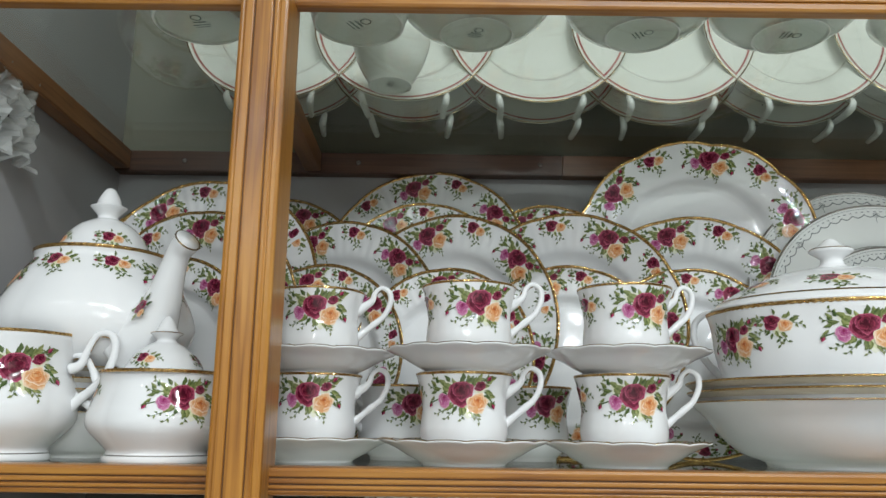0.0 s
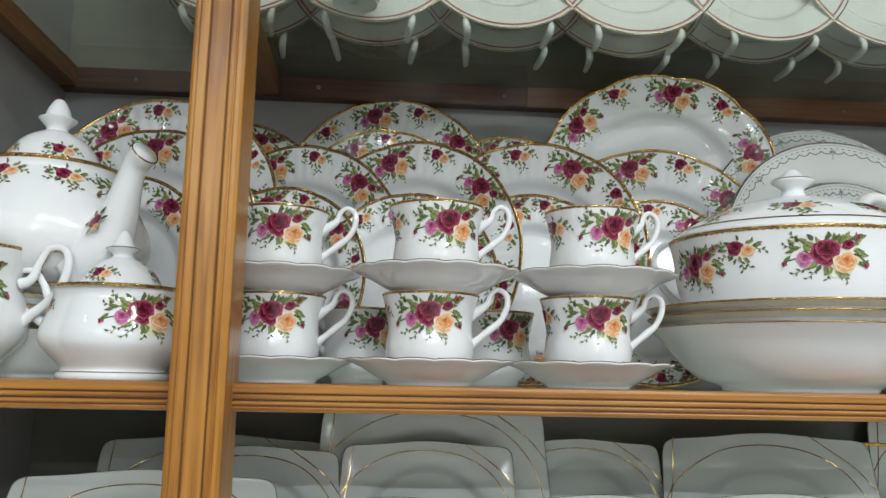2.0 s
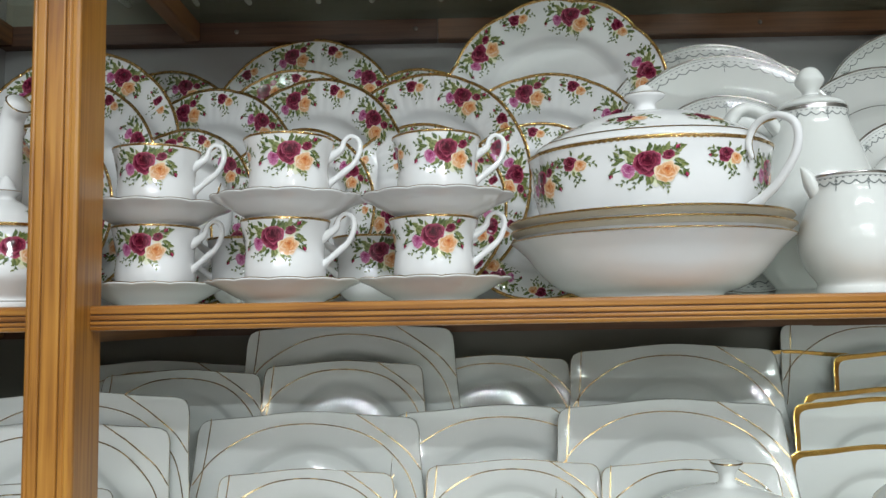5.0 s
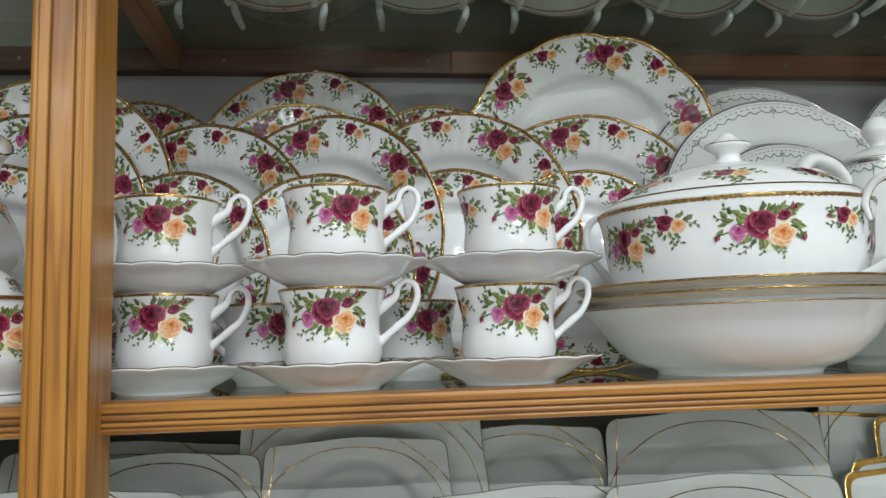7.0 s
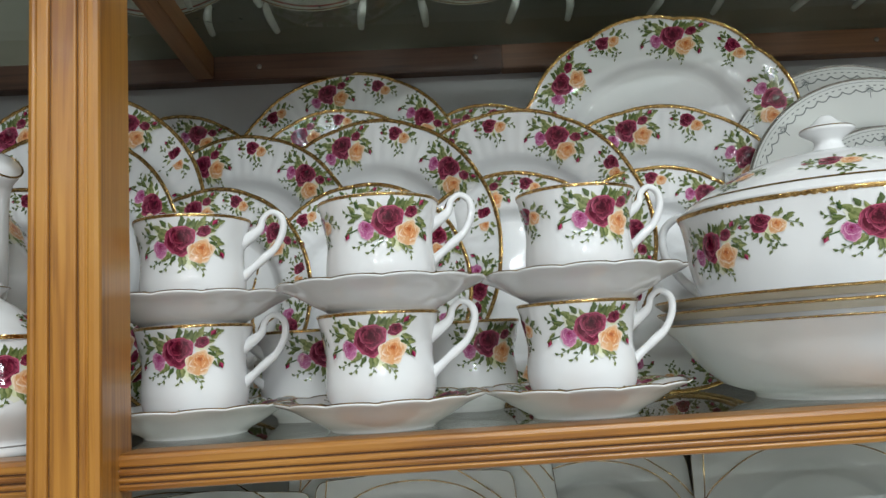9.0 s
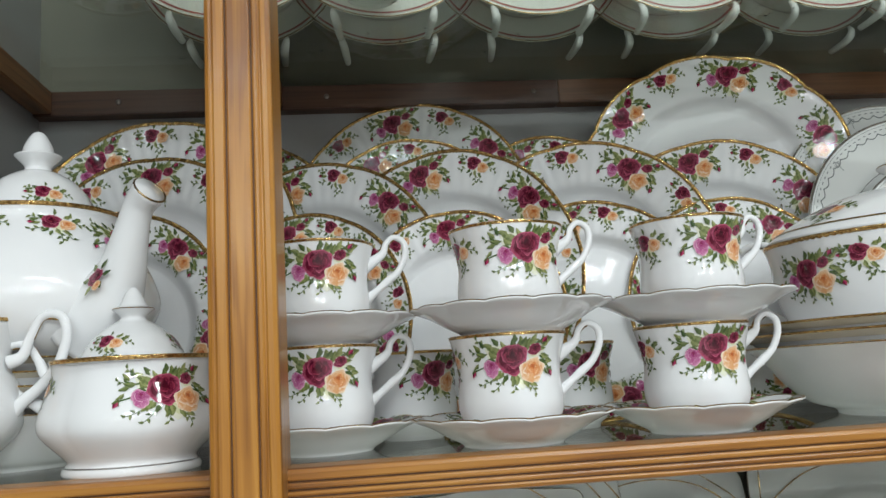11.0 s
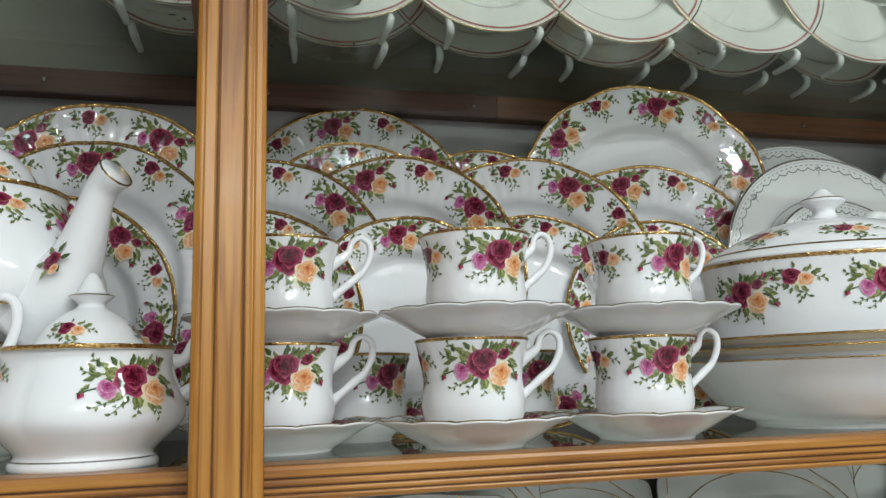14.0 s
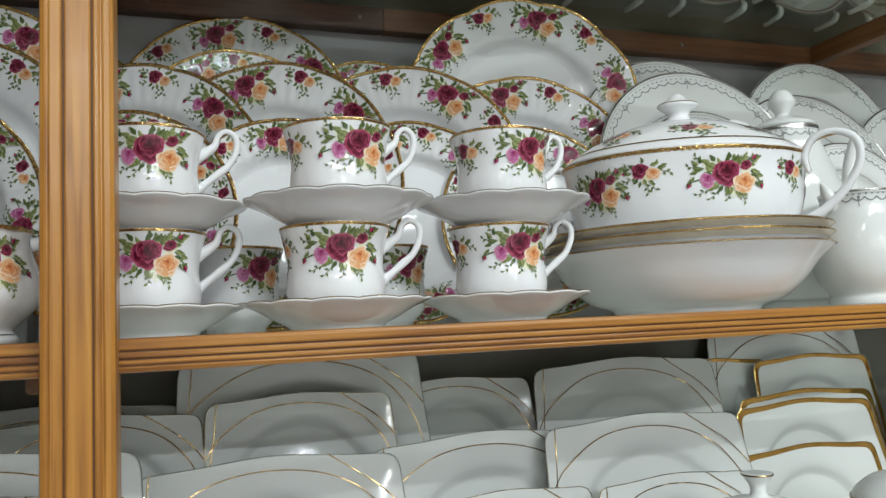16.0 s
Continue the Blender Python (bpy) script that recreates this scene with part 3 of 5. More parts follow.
# ---------------------------------------------------------------- the shop room
setting("floor", box_mesh("floor", (-3.2, -8.6, -0.05), (4.2, BACK + 0.3, 0.0), ROOMFLOOR), "grey tiled shop floor", "floor")
setting("ceiling", box_mesh("ceiling", (-3.2, -8.6, 2.85), (4.2, BACK + 0.3, 2.9), ROOMWALL), "off-white shop ceiling", "ceiling")
setting("wall_south", box_mesh("wall_south", (-3.2, -8.7, 0), (4.2, -8.6, 2.85), SHOPWALL), "brownish shop wall", "wall")
setting("wall_west", box_mesh("wall_west", (-3.3, -8.6, 0), (-3.2, BACK + 0.3, 2.85), SHOPWALL), "brownish shop wall", "wall")
setting("wall_east", box_mesh("wall_east", (4.2, -8.6, 0), (4.3, BACK + 0.3, 2.85), SHOPWALL), "brownish shop wall", "wall")
setting("wall_north", box_mesh("wall_north", (-3.2, BACK + 0.3, 0), (4.2, BACK + 0.4, 2.85), ROOMWALL), "off-white shop wall behind the cabinet", "wall")

# ---------------------------------------------------------------- plates


def plate_shape(r, lobes=6, amp=0.012, lift=0.0012, **more):
    k = r / 0.135
    face = [(0, 0.0045), (0.07 * k, 0.0045), (0.082 * k, 0.0055), (0.088 * k, 0.009), (0.093 * k, 0.0135), (0.100 * k, 0.0165), (0.118 * k, 0.0195), (0.132 * k, 0.0225), (r - 0.0006, 0.0238)]
    back = [(r, 0.0228), (r - 0.0008, 0.0215), (0.118 * k, 0.0165), (0.100 * k, 0.0132), (0.090 * k, 0.008), (0.082 * k, 0.0015), (0.080 * k, 0.0), (0.077 * k, 0.0), (0.075 * k, 0.0018), (0, 0.0015)]
    pts = smooth_line(face, 3) + smooth_line(back, 2)
    t = Turned(pts, lobes=lobes, amp=amp, lift=lift, face_up=True, **more)
    t.rim = t.s[len(smooth_line(face, 3)) - 1]
    return t


def rose_plate(name, r, label, group, lobes=10, amp=0.008, scale=1.12, big=BIG, flutes=0):
    root = thing(name, label, "plate", group)
    t = plate_shape(r, lobes, amp, 0.0012, flutes=flutes, deep=0.00030)
    part("body", t.mesh("plate_body", CHINA, 360 if flutes else 120), root)
    part("gold_rim", t.band("plate_gold_rim", GOLD, t.rim - 0.0036, t.rim + 0.0014, 0.0005, 480, 5, 0.0014, 0.0005), root, "gilt rim")
    a = t.transfer("plate_spray", big, t.rim - 0.0195 * scale, math.pi / 2, scale)
    b = t.transfer("plate_sprig", SMALL, t.rim - 0.0118 * scale, math.pi / 2, scale * 1.12)
    for k in range(6):
        part("floral_spray", a, root, "crimson, yellow and pink roses with leaves", pose(0, 0, 0, 0, 0, 60 * k))
        part("floral_sprig", b, root, "small red and yellow roses", pose(0, 0, 0, 0, 0, 60 * k + 31))
    return root


def standing(x, y, lean, z=SHELF, r=0.135, spin=0.0, yaw=0.0, proud=0.0):
    """A plate on its edge at (x, y), face towards the shop, leaning back; proud is how far its rim stands before its foot."""
    return pose(x, y, z, 0, 0, yaw) @ pose(0, 0, 0, 90 - lean, 0, 0) @ pose(0, r, -proud) @ pose(0, 0, 0, 0, 0, spin)


ROWS_OF_PLATES = "rose-patterned plates on the shelf"
dinner = rose_plate("dinner_plate", 0.143, "large white china plate with rose sprays and gilt rim, leaning upright", ROWS_OF_PLATES, flutes=60)
salad = rose_plate("salad_plate", 0.108, "small white china plate with rose sprays and gilt rim, leaning upright", ROWS_OF_PLATES, scale=0.95, flutes=48)
platter = rose_plate("scalloped_plate", 0.148, "large scalloped white china plate with roses and gilt rim", ROWS_OF_PLATES, 10, 0.03, 1.16)
STEP = SHELF + 0.100
tagged(new("display_riser", box_mesh("riser", (LEFT + 0.02, 0.966, SHELF), (0.46, BACK - 0.002, STEP), PANEL, 0.002)), "grey painted display step behind the plates", "display step")
tagged(new("display_riser", box_mesh("low_riser", (-0.35, 0.905, SHELF), (-0.22, 0.955, SHELF + 0.036), PANEL, 0.001)), "low grey painted display step under plates", "display step")
# x, y, lean, height, spin, radius, yaw
DINNERS = ((-0.029, 1.018, 10, STEP, 10, 0.1415, -10.5), (-0.139, 0.938, 6.6, SHELF, 19, 0.1425, -18.8), (-0.004, 0.936, 4, SHELF, 12, 0.1448, -23.6), (0.137, 0.923, 3.7, SHELF, -27, 0.1447, -20.7), (0.294, 0.930, 3.4, SHELF, 11, 0.1445, -11.5),
           (-0.286, 0.901, 7.4, SHELF + 0.036, 32, 0.1455, -7.8), (-0.296, 0.884, 7.2, SHELF, -1, 0.1415, -14), (-0.345, 1.00, 8, STEP, 25, 0.116, 0))
for i, (x, y, lean, z, spin, r, yaw) in enumerate(DINNERS):
    m = standing(x, y, lean, z, r, spin, yaw, 0.0228 * r / 0.143) @ Matrix.Scale(r / 0.143, 4)
    if i == 0:
        dinner.matrix_basis = m
    else:
        copy_thing(dinner, m)
SALADS = ((-0.147, 0.867, 8, SHELF, 11, -17.8, 0.107), (-0.006, 0.843, 8, SHELF, 4, -16.9, 0.1036), (0.135, 0.878, 7.4, SHELF, 17, -13.3, 0.1094), (0.277, 0.867, 7.2, SHELF, -31, -6.9, 0.1073),
          (-0.308, 0.850, 6.8, SHELF, 22, -8.5, 0.1095), (-0.226, 1.045, 7, STEP, 43, -6.5, 0.1215), (-0.026, 0.980, 8.8, STEP, 28, -2.9, 0.1117), (0.129, 1.010, 8, STEP, 19, -10, 0.1147))
for i, (x, y, lean, z, spin, yaw, r) in enumerate(SALADS):
    m = standing(x, y, lean, z, r, spin, yaw, 0.0228 * r / 0.108) @ Matrix.Scale(r / 0.108, 4)
    if i == 0:
        salad.matrix_basis = m
    else:
        copy_thing(salad, m)
platter.matrix_basis = standing(0.307, 0.957, 4, STEP, 0.148, -12, -16, 0.0228)

# ---------------------------------------------------------------- cups and saucers
CUP_H = 0.073


def cup_shape(h=CUP_H):
    outer = [(0.0, 0.0012), (0.022, 0.0012), (0.0225, 0.0), (0.0255, 0.0), (0.0262, 0.0035), (0.031, 0.0075), (0.0362, 0.0145), (0.0382, 0.023), (0.0378, 0.032), (0.0368, 0.043), (0.0378, 0.054), (0.0405, 0.065), (0.0425, h)]
    inner = [(0.0412, h - 0.0002), (0.0385, 0.064), (0.0352, 0.050), (0.0352, 0.032), (0.035, 0.018), (0.028, 0.0085), (0.0, 0.006)]
    o = smooth_line(outer, 3)
    t = Turned(o + smooth_line(inner, 3), lobes=8, amp=0.02, start=0.7)
    t.rim = t.s[len(o) - 1]
    t.foot = t.s[12]
    return t


def saucer_shape(r=0.0733):
    face = [(0, 0.0052), (0.024, 0.0052), (0.027, 0.0058), (0.036, 0.0075), (0.050, 0.0125), (0.0645, 0.0185), (r - 0.0006, 0.0218)]
    back = [(r, 0.021), (r - 0.001, 0.0196), (0.060, 0.0145), (0.048, 0.0075), (0.038, 0.0022), (0.036, 0.0), (0.034, 0.0), (0.033, 0.002), (0, 0.002)]
    f = smooth_line(face, 3)
    t = Turned(f + smooth_line(back, 3), lobes=14, amp=0.025, lift=0.0012, start=0.55, face_up=True)
    t.rim = t.s[len(f) - 1]
    return t


def handle_path(r, h):
    e = r * 1.04
    return ([(r * 0.86, 0, h - 0.0185), (e, 0, h - 0.0145), (e + 0.0095, 0, h - 0.0075), (e + 0.0125, 0, h + 0.0005), (e + 0.0190, 0, h + 0.0052), (e + 0.0262, 0, h + 0.0010), (e + 0.0272, 0, h - 0.0090), (e + 0.0215, 0, h - 0.0215), (e + 0.0125, 0, h - 0.0295), (e + 0.0040, 0, h - 0.0365), (r * 0.90, 0, h - 0.0440)],
            [0.0060, 0.0046, 0.0032, 0.0024, 0.0023, 0.0026, 0.0027, 0.0027, 0.0033, 0.0030, 0.0044])


def gilt_handle(root, r, h, fat=1.0, angle=0.0):
    pts, rad = handle_path(r, h)
    rad = [q * fat for q in rad]
    hd = part("handle", tube_mesh("handle", pts, rad, CHINA), root, "", pose(0, 0, 0, 0, 0, angle))
    part("gilding", tube_mesh("handle_gilding", pts[2:5], [q + 0.0002 for q in rad[2:5]], GOLD, 10, 0.55), hd, "gilt stroke")
    return hd


def tea_cup(group):
    root = thing("tea_cup", "white china tea cup with roses, gilt rim and curled handle", "cup", group)
    t = cup_shape()
    part("body", t.mesh("cup_body", CHINA, 96), root)
    part("gold_rim", t.band("cup_gold_rim", GOLD, t.rim - 0.0022, t.rim + 0.0012, 0.0003, 96, 4), root, "gilt rim")
    me = t.transfer("cup_spray", BIG, t.rim - 0.0200, -math.pi / 2 + 0.03, 1.03)
    part("floral_spray", me, root, "crimson, yellow and pink roses with leaves")
    part("floral_spray", me, root, "crimson, yellow and pink roses with leaves", pose(0, 0, 0, 0, 0, 180))
    part("floral_sprig", t.transfer("cup_sprig", SMALL, t.rim - 0.017, -math.pi / 2 - 1.45, 1.1), root, "small red and yellow roses")
    gilt_handle(root, 0.0385, CUP_H)
    return root


def saucer(group):
    root = thing("saucer", "white china saucer with rose sprays and a wavy gilt edge", "saucer", group)
    t = saucer_shape()
    part("body", t.mesh("saucer_body", CHINA, 112), root)
    part("gold_rim", t.band("saucer_gold_rim", GOLD, t.rim - 0.0016, t.rim + 0.0008, 0.0003, 112, 4), root, "gilt rim")
    me = t.transfer("saucer_spray", BIG, t.rim - 0.0165, math.pi / 2, 0.86)
    for k in range(5):
        part("floral_spray", me, root, "crimson and yellow roses", pose(0, 0, 0, 0, 0, 72 * k + 20))
    return root


STACKS = "tea cups stacked on saucers"
cup0, saucer0 = tea_cup(STACKS), saucer(STACKS)
STACK_AT = ((-0.116, 0.756, 4, 8), (0.021, 0.719, 0, 17), (0.162, 0.722, 6, 20))
first = True
PERIOD = 0.0777
for x, y, ta, tb in STACK_AT:
    for lvl, turn in ((0, ta), (1, tb)):
        z = SHELF + lvl * PERIOD
        dx, dy = (0.004, -0.002) if lvl and x > 0 else (0, 0)
        a, b = pose(x + dx, y + dy, z, 0, 0, 11 * lvl + turn), pose(x + dx, y + dy, z + 0.0053, 0, 0, turn - 8)
        if first:
            saucer0.matrix_basis, cup0.matrix_basis, first = a, b, False
        else:
            copy_thing(saucer0, a)
            copy_thing(cup0, b)
for x, y, turn in ((-0.045, 0.835, 205), (0.092, 0.835, 195)):
    copy_thing(cup0, pose(x, y, SHELF, 0, 0, turn))

# ---------------------------------------------------------------- tureen on nested bowls
BOWL_XY = (0.378, 0.768)


def bowl_shape(r=0.1385, h=0.058):
    k = h / 0.073
    o = smooth_line([(0, 0.003), (0.062, 0.003), (0.064, 0), (0.069, 0), (0.072, 0.004), (0.092, 0.014 * k), (0.110, 0.034 * k), (0.122, 0.054 * k), (0.132, 0.066 * k), (r, h)], 3)
    i = smooth_line([(r - 0.0012, h + 0.0002), (0.129, 0.065 * k), (0.118, 0.053 * k), (0.106, 0.034 * k), (0.088, 0.017 * k), (0.065, 0.007), (0, 0.006)], 3)
    t = Turned(o + i, lobes=10, amp=0.012, start=0.6)
    t.rim = t.s[len(o) - 1]
    return t


bowl = thing("serving_bowl", "large white china serving bowl nested in a gilt-rimmed stack", "bowl", "nested serving bowls", pose(*BOWL_XY, SHELF))
tb = bowl_shape()
part("body", tb.mesh("bowl_body", CHINA, 120), bowl)
part("gold_rim", tb.band("bowl_gold_rim", GOLD, tb.rim - 0.0012, tb.rim + 0.0022, 0.0004, 120, 4), bowl, "gilt rim")
banded = thing("serving_bowl", "large white china serving bowl with a broad dull gilt band", "bowl", "nested serving bowls", pose(BOWL_XY[0], BOWL_XY[1], SHELF + 0.0098, 0, 0, 13))
part("body", tb.mesh("banded_body", CHINA, 120), banded)
part("gold_rim", tb.band("banded_rim", GOLD, tb.rim - 0.0012, tb.rim + 0.0022, 0.0006, 120, 4), banded, "gilt rim")
part("gilt_band", tb.band("gilt_band", DULL_GILT, tb.rim - 0.009, tb.rim - 0.0010, 0.0004, 120, 3), banded, "dull gilt band")
copy_thing(banded, pose(BOWL_XY[0] - 0.001, BOWL_XY[1], SHELF + 0.0185, 0, 0, 26))


def tureen():
    root = thing("tureen", "oval white china covered dish with roses and looped handles", "tureen", "", pose(0.376, 0.755, SHELF + 0.026, 0, 0, -14))
    h, r = 0.117, 0.100
    o = smooth_line([(0, 0.002), (0.055, 0.002), (0.058, 0), (0.062, 0.001), (0.070, 0.012), (0.083, 0.035), (0.092, 0.06), (0.096, 0.080), (0.0975, 0.10), (r, h - 0.003), (r + 0.001, h)], 3)
    i = smooth_line([(r - 0.002, h), (0.094, 0.10), (0.09, 0.07), (0.075, 0.03), (0.05, 0.012), (0, 0.01)], 3)
    t = Turned(o + i, sx=1.17, sy=0.95, lobes=8, amp=0.02, start=0.6)
    rim = t.s[len(o) - 1]
    body = part("body", t.mesh("tureen_body", CHINA, 120), root)
    part("gold_rim", t.band("tureen_gold_rim", GOLD, rim - 0.0040, rim + 0.001, 0.0004, 240, 4, 0.0014), body, "broad gilt rim")
    for a, pic, dz in ((-90, BIG, 0.026), (-126, SMALL, 0.019), (-152, BIG, 0.030), (-52, SMALL, 0.019), (-18, BIG, 0.029), (90, BIG, 0.029)):
        part("floral_spray", t.transfer("tureen_spray", pic, rim - dz, radians(a), 1.08 if pic is not SMALL else 1.2), body, "printed roses with leaves")
    lo = smooth_line([(r + 0.0005, h + 0.001), (0.092, h + 0.009), (0.075, h + 0.021), (0.05, h + 0.034), (0.028, h + 0.040), (0.016, h + 0.042), (0.010, h + 0.046), (0.009, h + 0.052), (0.0165, h + 0.058), (0.0165, h + 0.061), (0.009, h + 0.066), (0.004, h + 0.071), (0, h + 0.072)], 3)
    lid_t = Turned(lo + [(0, h - 0.004), (0.09, h - 0.004)], sx=1.17, sy=0.95)
    lid = part("lid", lid_t.mesh("tureen_lid", CHINA, 96, True), root, "domed lid with a knob")
    part("gold_line", lid_t.band("lid_gold_line", GOLD, 0.010, 0.0122, 0.0004, 96, 2), lid, "gilt line")
    part("gold_line", lid_t.band("knob_gold_line", GOLD, lid_t.s[27] - 0.0006, lid_t.s[27] + 0.0006, 0.0004, 48, 2), lid, "gilt line")
    for a, pic in ((-100, SMALL), (-50, SMALL), (-150, SMALL), (90, SMALL)):
        part("floral_spray", lid_t.transfer("lid_spray", pic, 0.035, radians(a), 1.3), lid, "printed roses with leaves")
    pts = [(0.113, 0, h - 0.022), (0.110, 0, h - 0.006), (0.119, 0, h + 0.009), (0.137, 0, h + 0.013), (0.153, 0, h + 0.003), (0.154, 0, h - 0.018), (0.140, 0, h - 0.041), (0.121, 0, h - 0.058), (0.099, 0, h - 0.070)]
    rad = [0.0020, 0.0032, 0.0033, 0.0033, 0.0036, 0.0037, 0.0039, 0.0044, 0.0060]
    for a in (0, 180):
        hd = part("handle", tube_mesh("tureen_handle", pts, rad, CHINA), root, "looped handle", pose(0, 0, 0, 0, 0, a - 36))
        part("gilding", tube_mesh("tureen_gilding", pts[0:4], [q + 0.0003 for q in rad[0:4]], GOLD, 10, 0.5), hd, "gilt stroke")
    return root


tureen()

# ---------------------------------------------------------------- teapot, sugar bowl and cream jug
for k in range(5):
    copy_thing(banded if k else bowl, pose(-0.362, 0.812, SHELF + 0.010 * k, 0, 0, 20 * k) @ Matrix.Scale(0.72, 4))


def teapot():
    root = thing("teapot", "white china teapot with rose sprays, gilt rims and an acorn knob", "teapot", "", pose(-0.3415, 0.792, SHELF + 0.072))
    h = 0.124
    o = smooth_line([(0, 0.003), (0.045, 0.003), (0.046, 0), (0.050, 0), (0.054, 0.006), (0.078, 0.022), (0.093, 0.045), (0.091, 0.065), (0.078, 0.092), (0.067, 0.108), (0.063, 0.116), (0.0645, h)], 3)
    i = smooth_line([(0.061, h), (0.060, 0.11), (0.072, 0.09), (0.085, 0.05), (0.05, 0.01), (0, 0.008)], 3)
    t = Turned(o + i, lobes=8, amp=0.02, start=0.3)
    rim = t.s[len(o) - 1]
    body = part("body", t.mesh("teapot_body", CHINA, 112), root)
    part("gold_rim", t.band("teapot_gold_rim", GOLD, rim - 0.003, rim + 0.001, 0.0004, 96, 4), body, "gilt rim")
    for a, pic, dz, sc in ((-150, BIG, 0.030, 1.12), (-103, SMALL, 0.017, 1.2), (-58, SMALL, 0.018, 1.2), (-15, BIG, 0.030, 1.12)):
        part("floral_spray", t.transfer("teapot_spray", pic, rim - dz, radians(a), sc), body, "printed roses with leaves")
    lo = smooth_line([(0.0615, h - 0.002), (0.0480, h - 0.002), (0.0435, h + 0.006), (0.0375, h + 0.018), (0.028, h + 0.029), (0.0165, h + 0.036), (0.0115, h + 0.038), (0.0100, h + 0.042), (0.0170, h + 0.050), (0.0172, h + 0.0515), (0.0125, h + 0.053), (0.0105, h + 0.060), (0.005, h + 0.070), (0, h + 0.072)], 3)
    lt = Turned(lo)
    lid = part("lid", lt.mesh("teapot_lid", CHINA, 80), root, "domed lid with an acorn knob")
    for a in (-140, -60, 20):
        part("floral_spray", lt.transfer("teapot_lid_spray", SMALL, 0.030, radians(a), 1.0), lid, "printed roses with leaves")
    d = radians(-37)
    pts = [(0.066, 0, 0.032), (0.090, 0, 0.046), (0.106, 0, 0.066), (0.116, 0, 0.090), (0.122, 0, 0.106), (0.128, 0, 0.1155), (0.138, 0, 0.1230)]
    sp = part("spout", tube_mesh("spout", pts, [0.034, 0.026, 0.0180, 0.0132, 0.0112, 0.0112, 0.0128], CHINA, 24, 1.0), root, "curved spout", pose(0, 0, 0, 0, 0, math.degrees(d)))
    part("lip_line", tube_mesh("spout_lip", [(0.138 + 0.0122 * math.cos(a) * 0.62, 0.0122 * math.sin(a), 0.1230 - 0.0122 * math.cos(a) * 0.80) for a in [2 * math.pi * i / 16 for i in range(17)]], [0.0008] * 17, PALE_GOLD, 6, 1.0, 1), sp, "thin gilt line round the lip")
    hp = [(-0.066, 0, 0.112), (-0.095, 0, 0.128), (-0.125, 0, 0.118), (-0.135, 0, 0.085), (-0.118, 0, 0.052), (-0.090, 0, 0.040)]
    part("handle", tube_mesh("teapot_handle", hp, [0.007, 0.006, 0.006, 0.006, 0.006, 0.007], CHINA), root, "looped handle", pose(0, 0, 0, 0, 0, math.degrees(d)))
    pc = Picture(3)
    for a in (2.4, 3.4, 0.4, -0.6, -1.6, 1.4):
        pc.leaf(0.006 * math.cos(a), 0.006 * math.sin(a), a, 0.008, 0.5)
    pc.rose(0, 0, 0.0068, *RED)
    pc.rose(0.006, -0.006, 0.004, *YELLOW)
    v, f, c = pc.data()
    # the small print on the front of the spout
    base = Vector((0.107, -0.0215, 0.062))
    vv = [base + Vector((x * 0.9 + y * 0.35, -0.0012 + 5.0 * x * x + 0.0 - z + 0.35 * (y + 0.004), y * 0.95 - x * 0.1)) for x, y, z in v]
    part("floral_sprig", print_mesh("spout_sprig", vv, f, c), sp, "small red rose")
    return root


teapot()


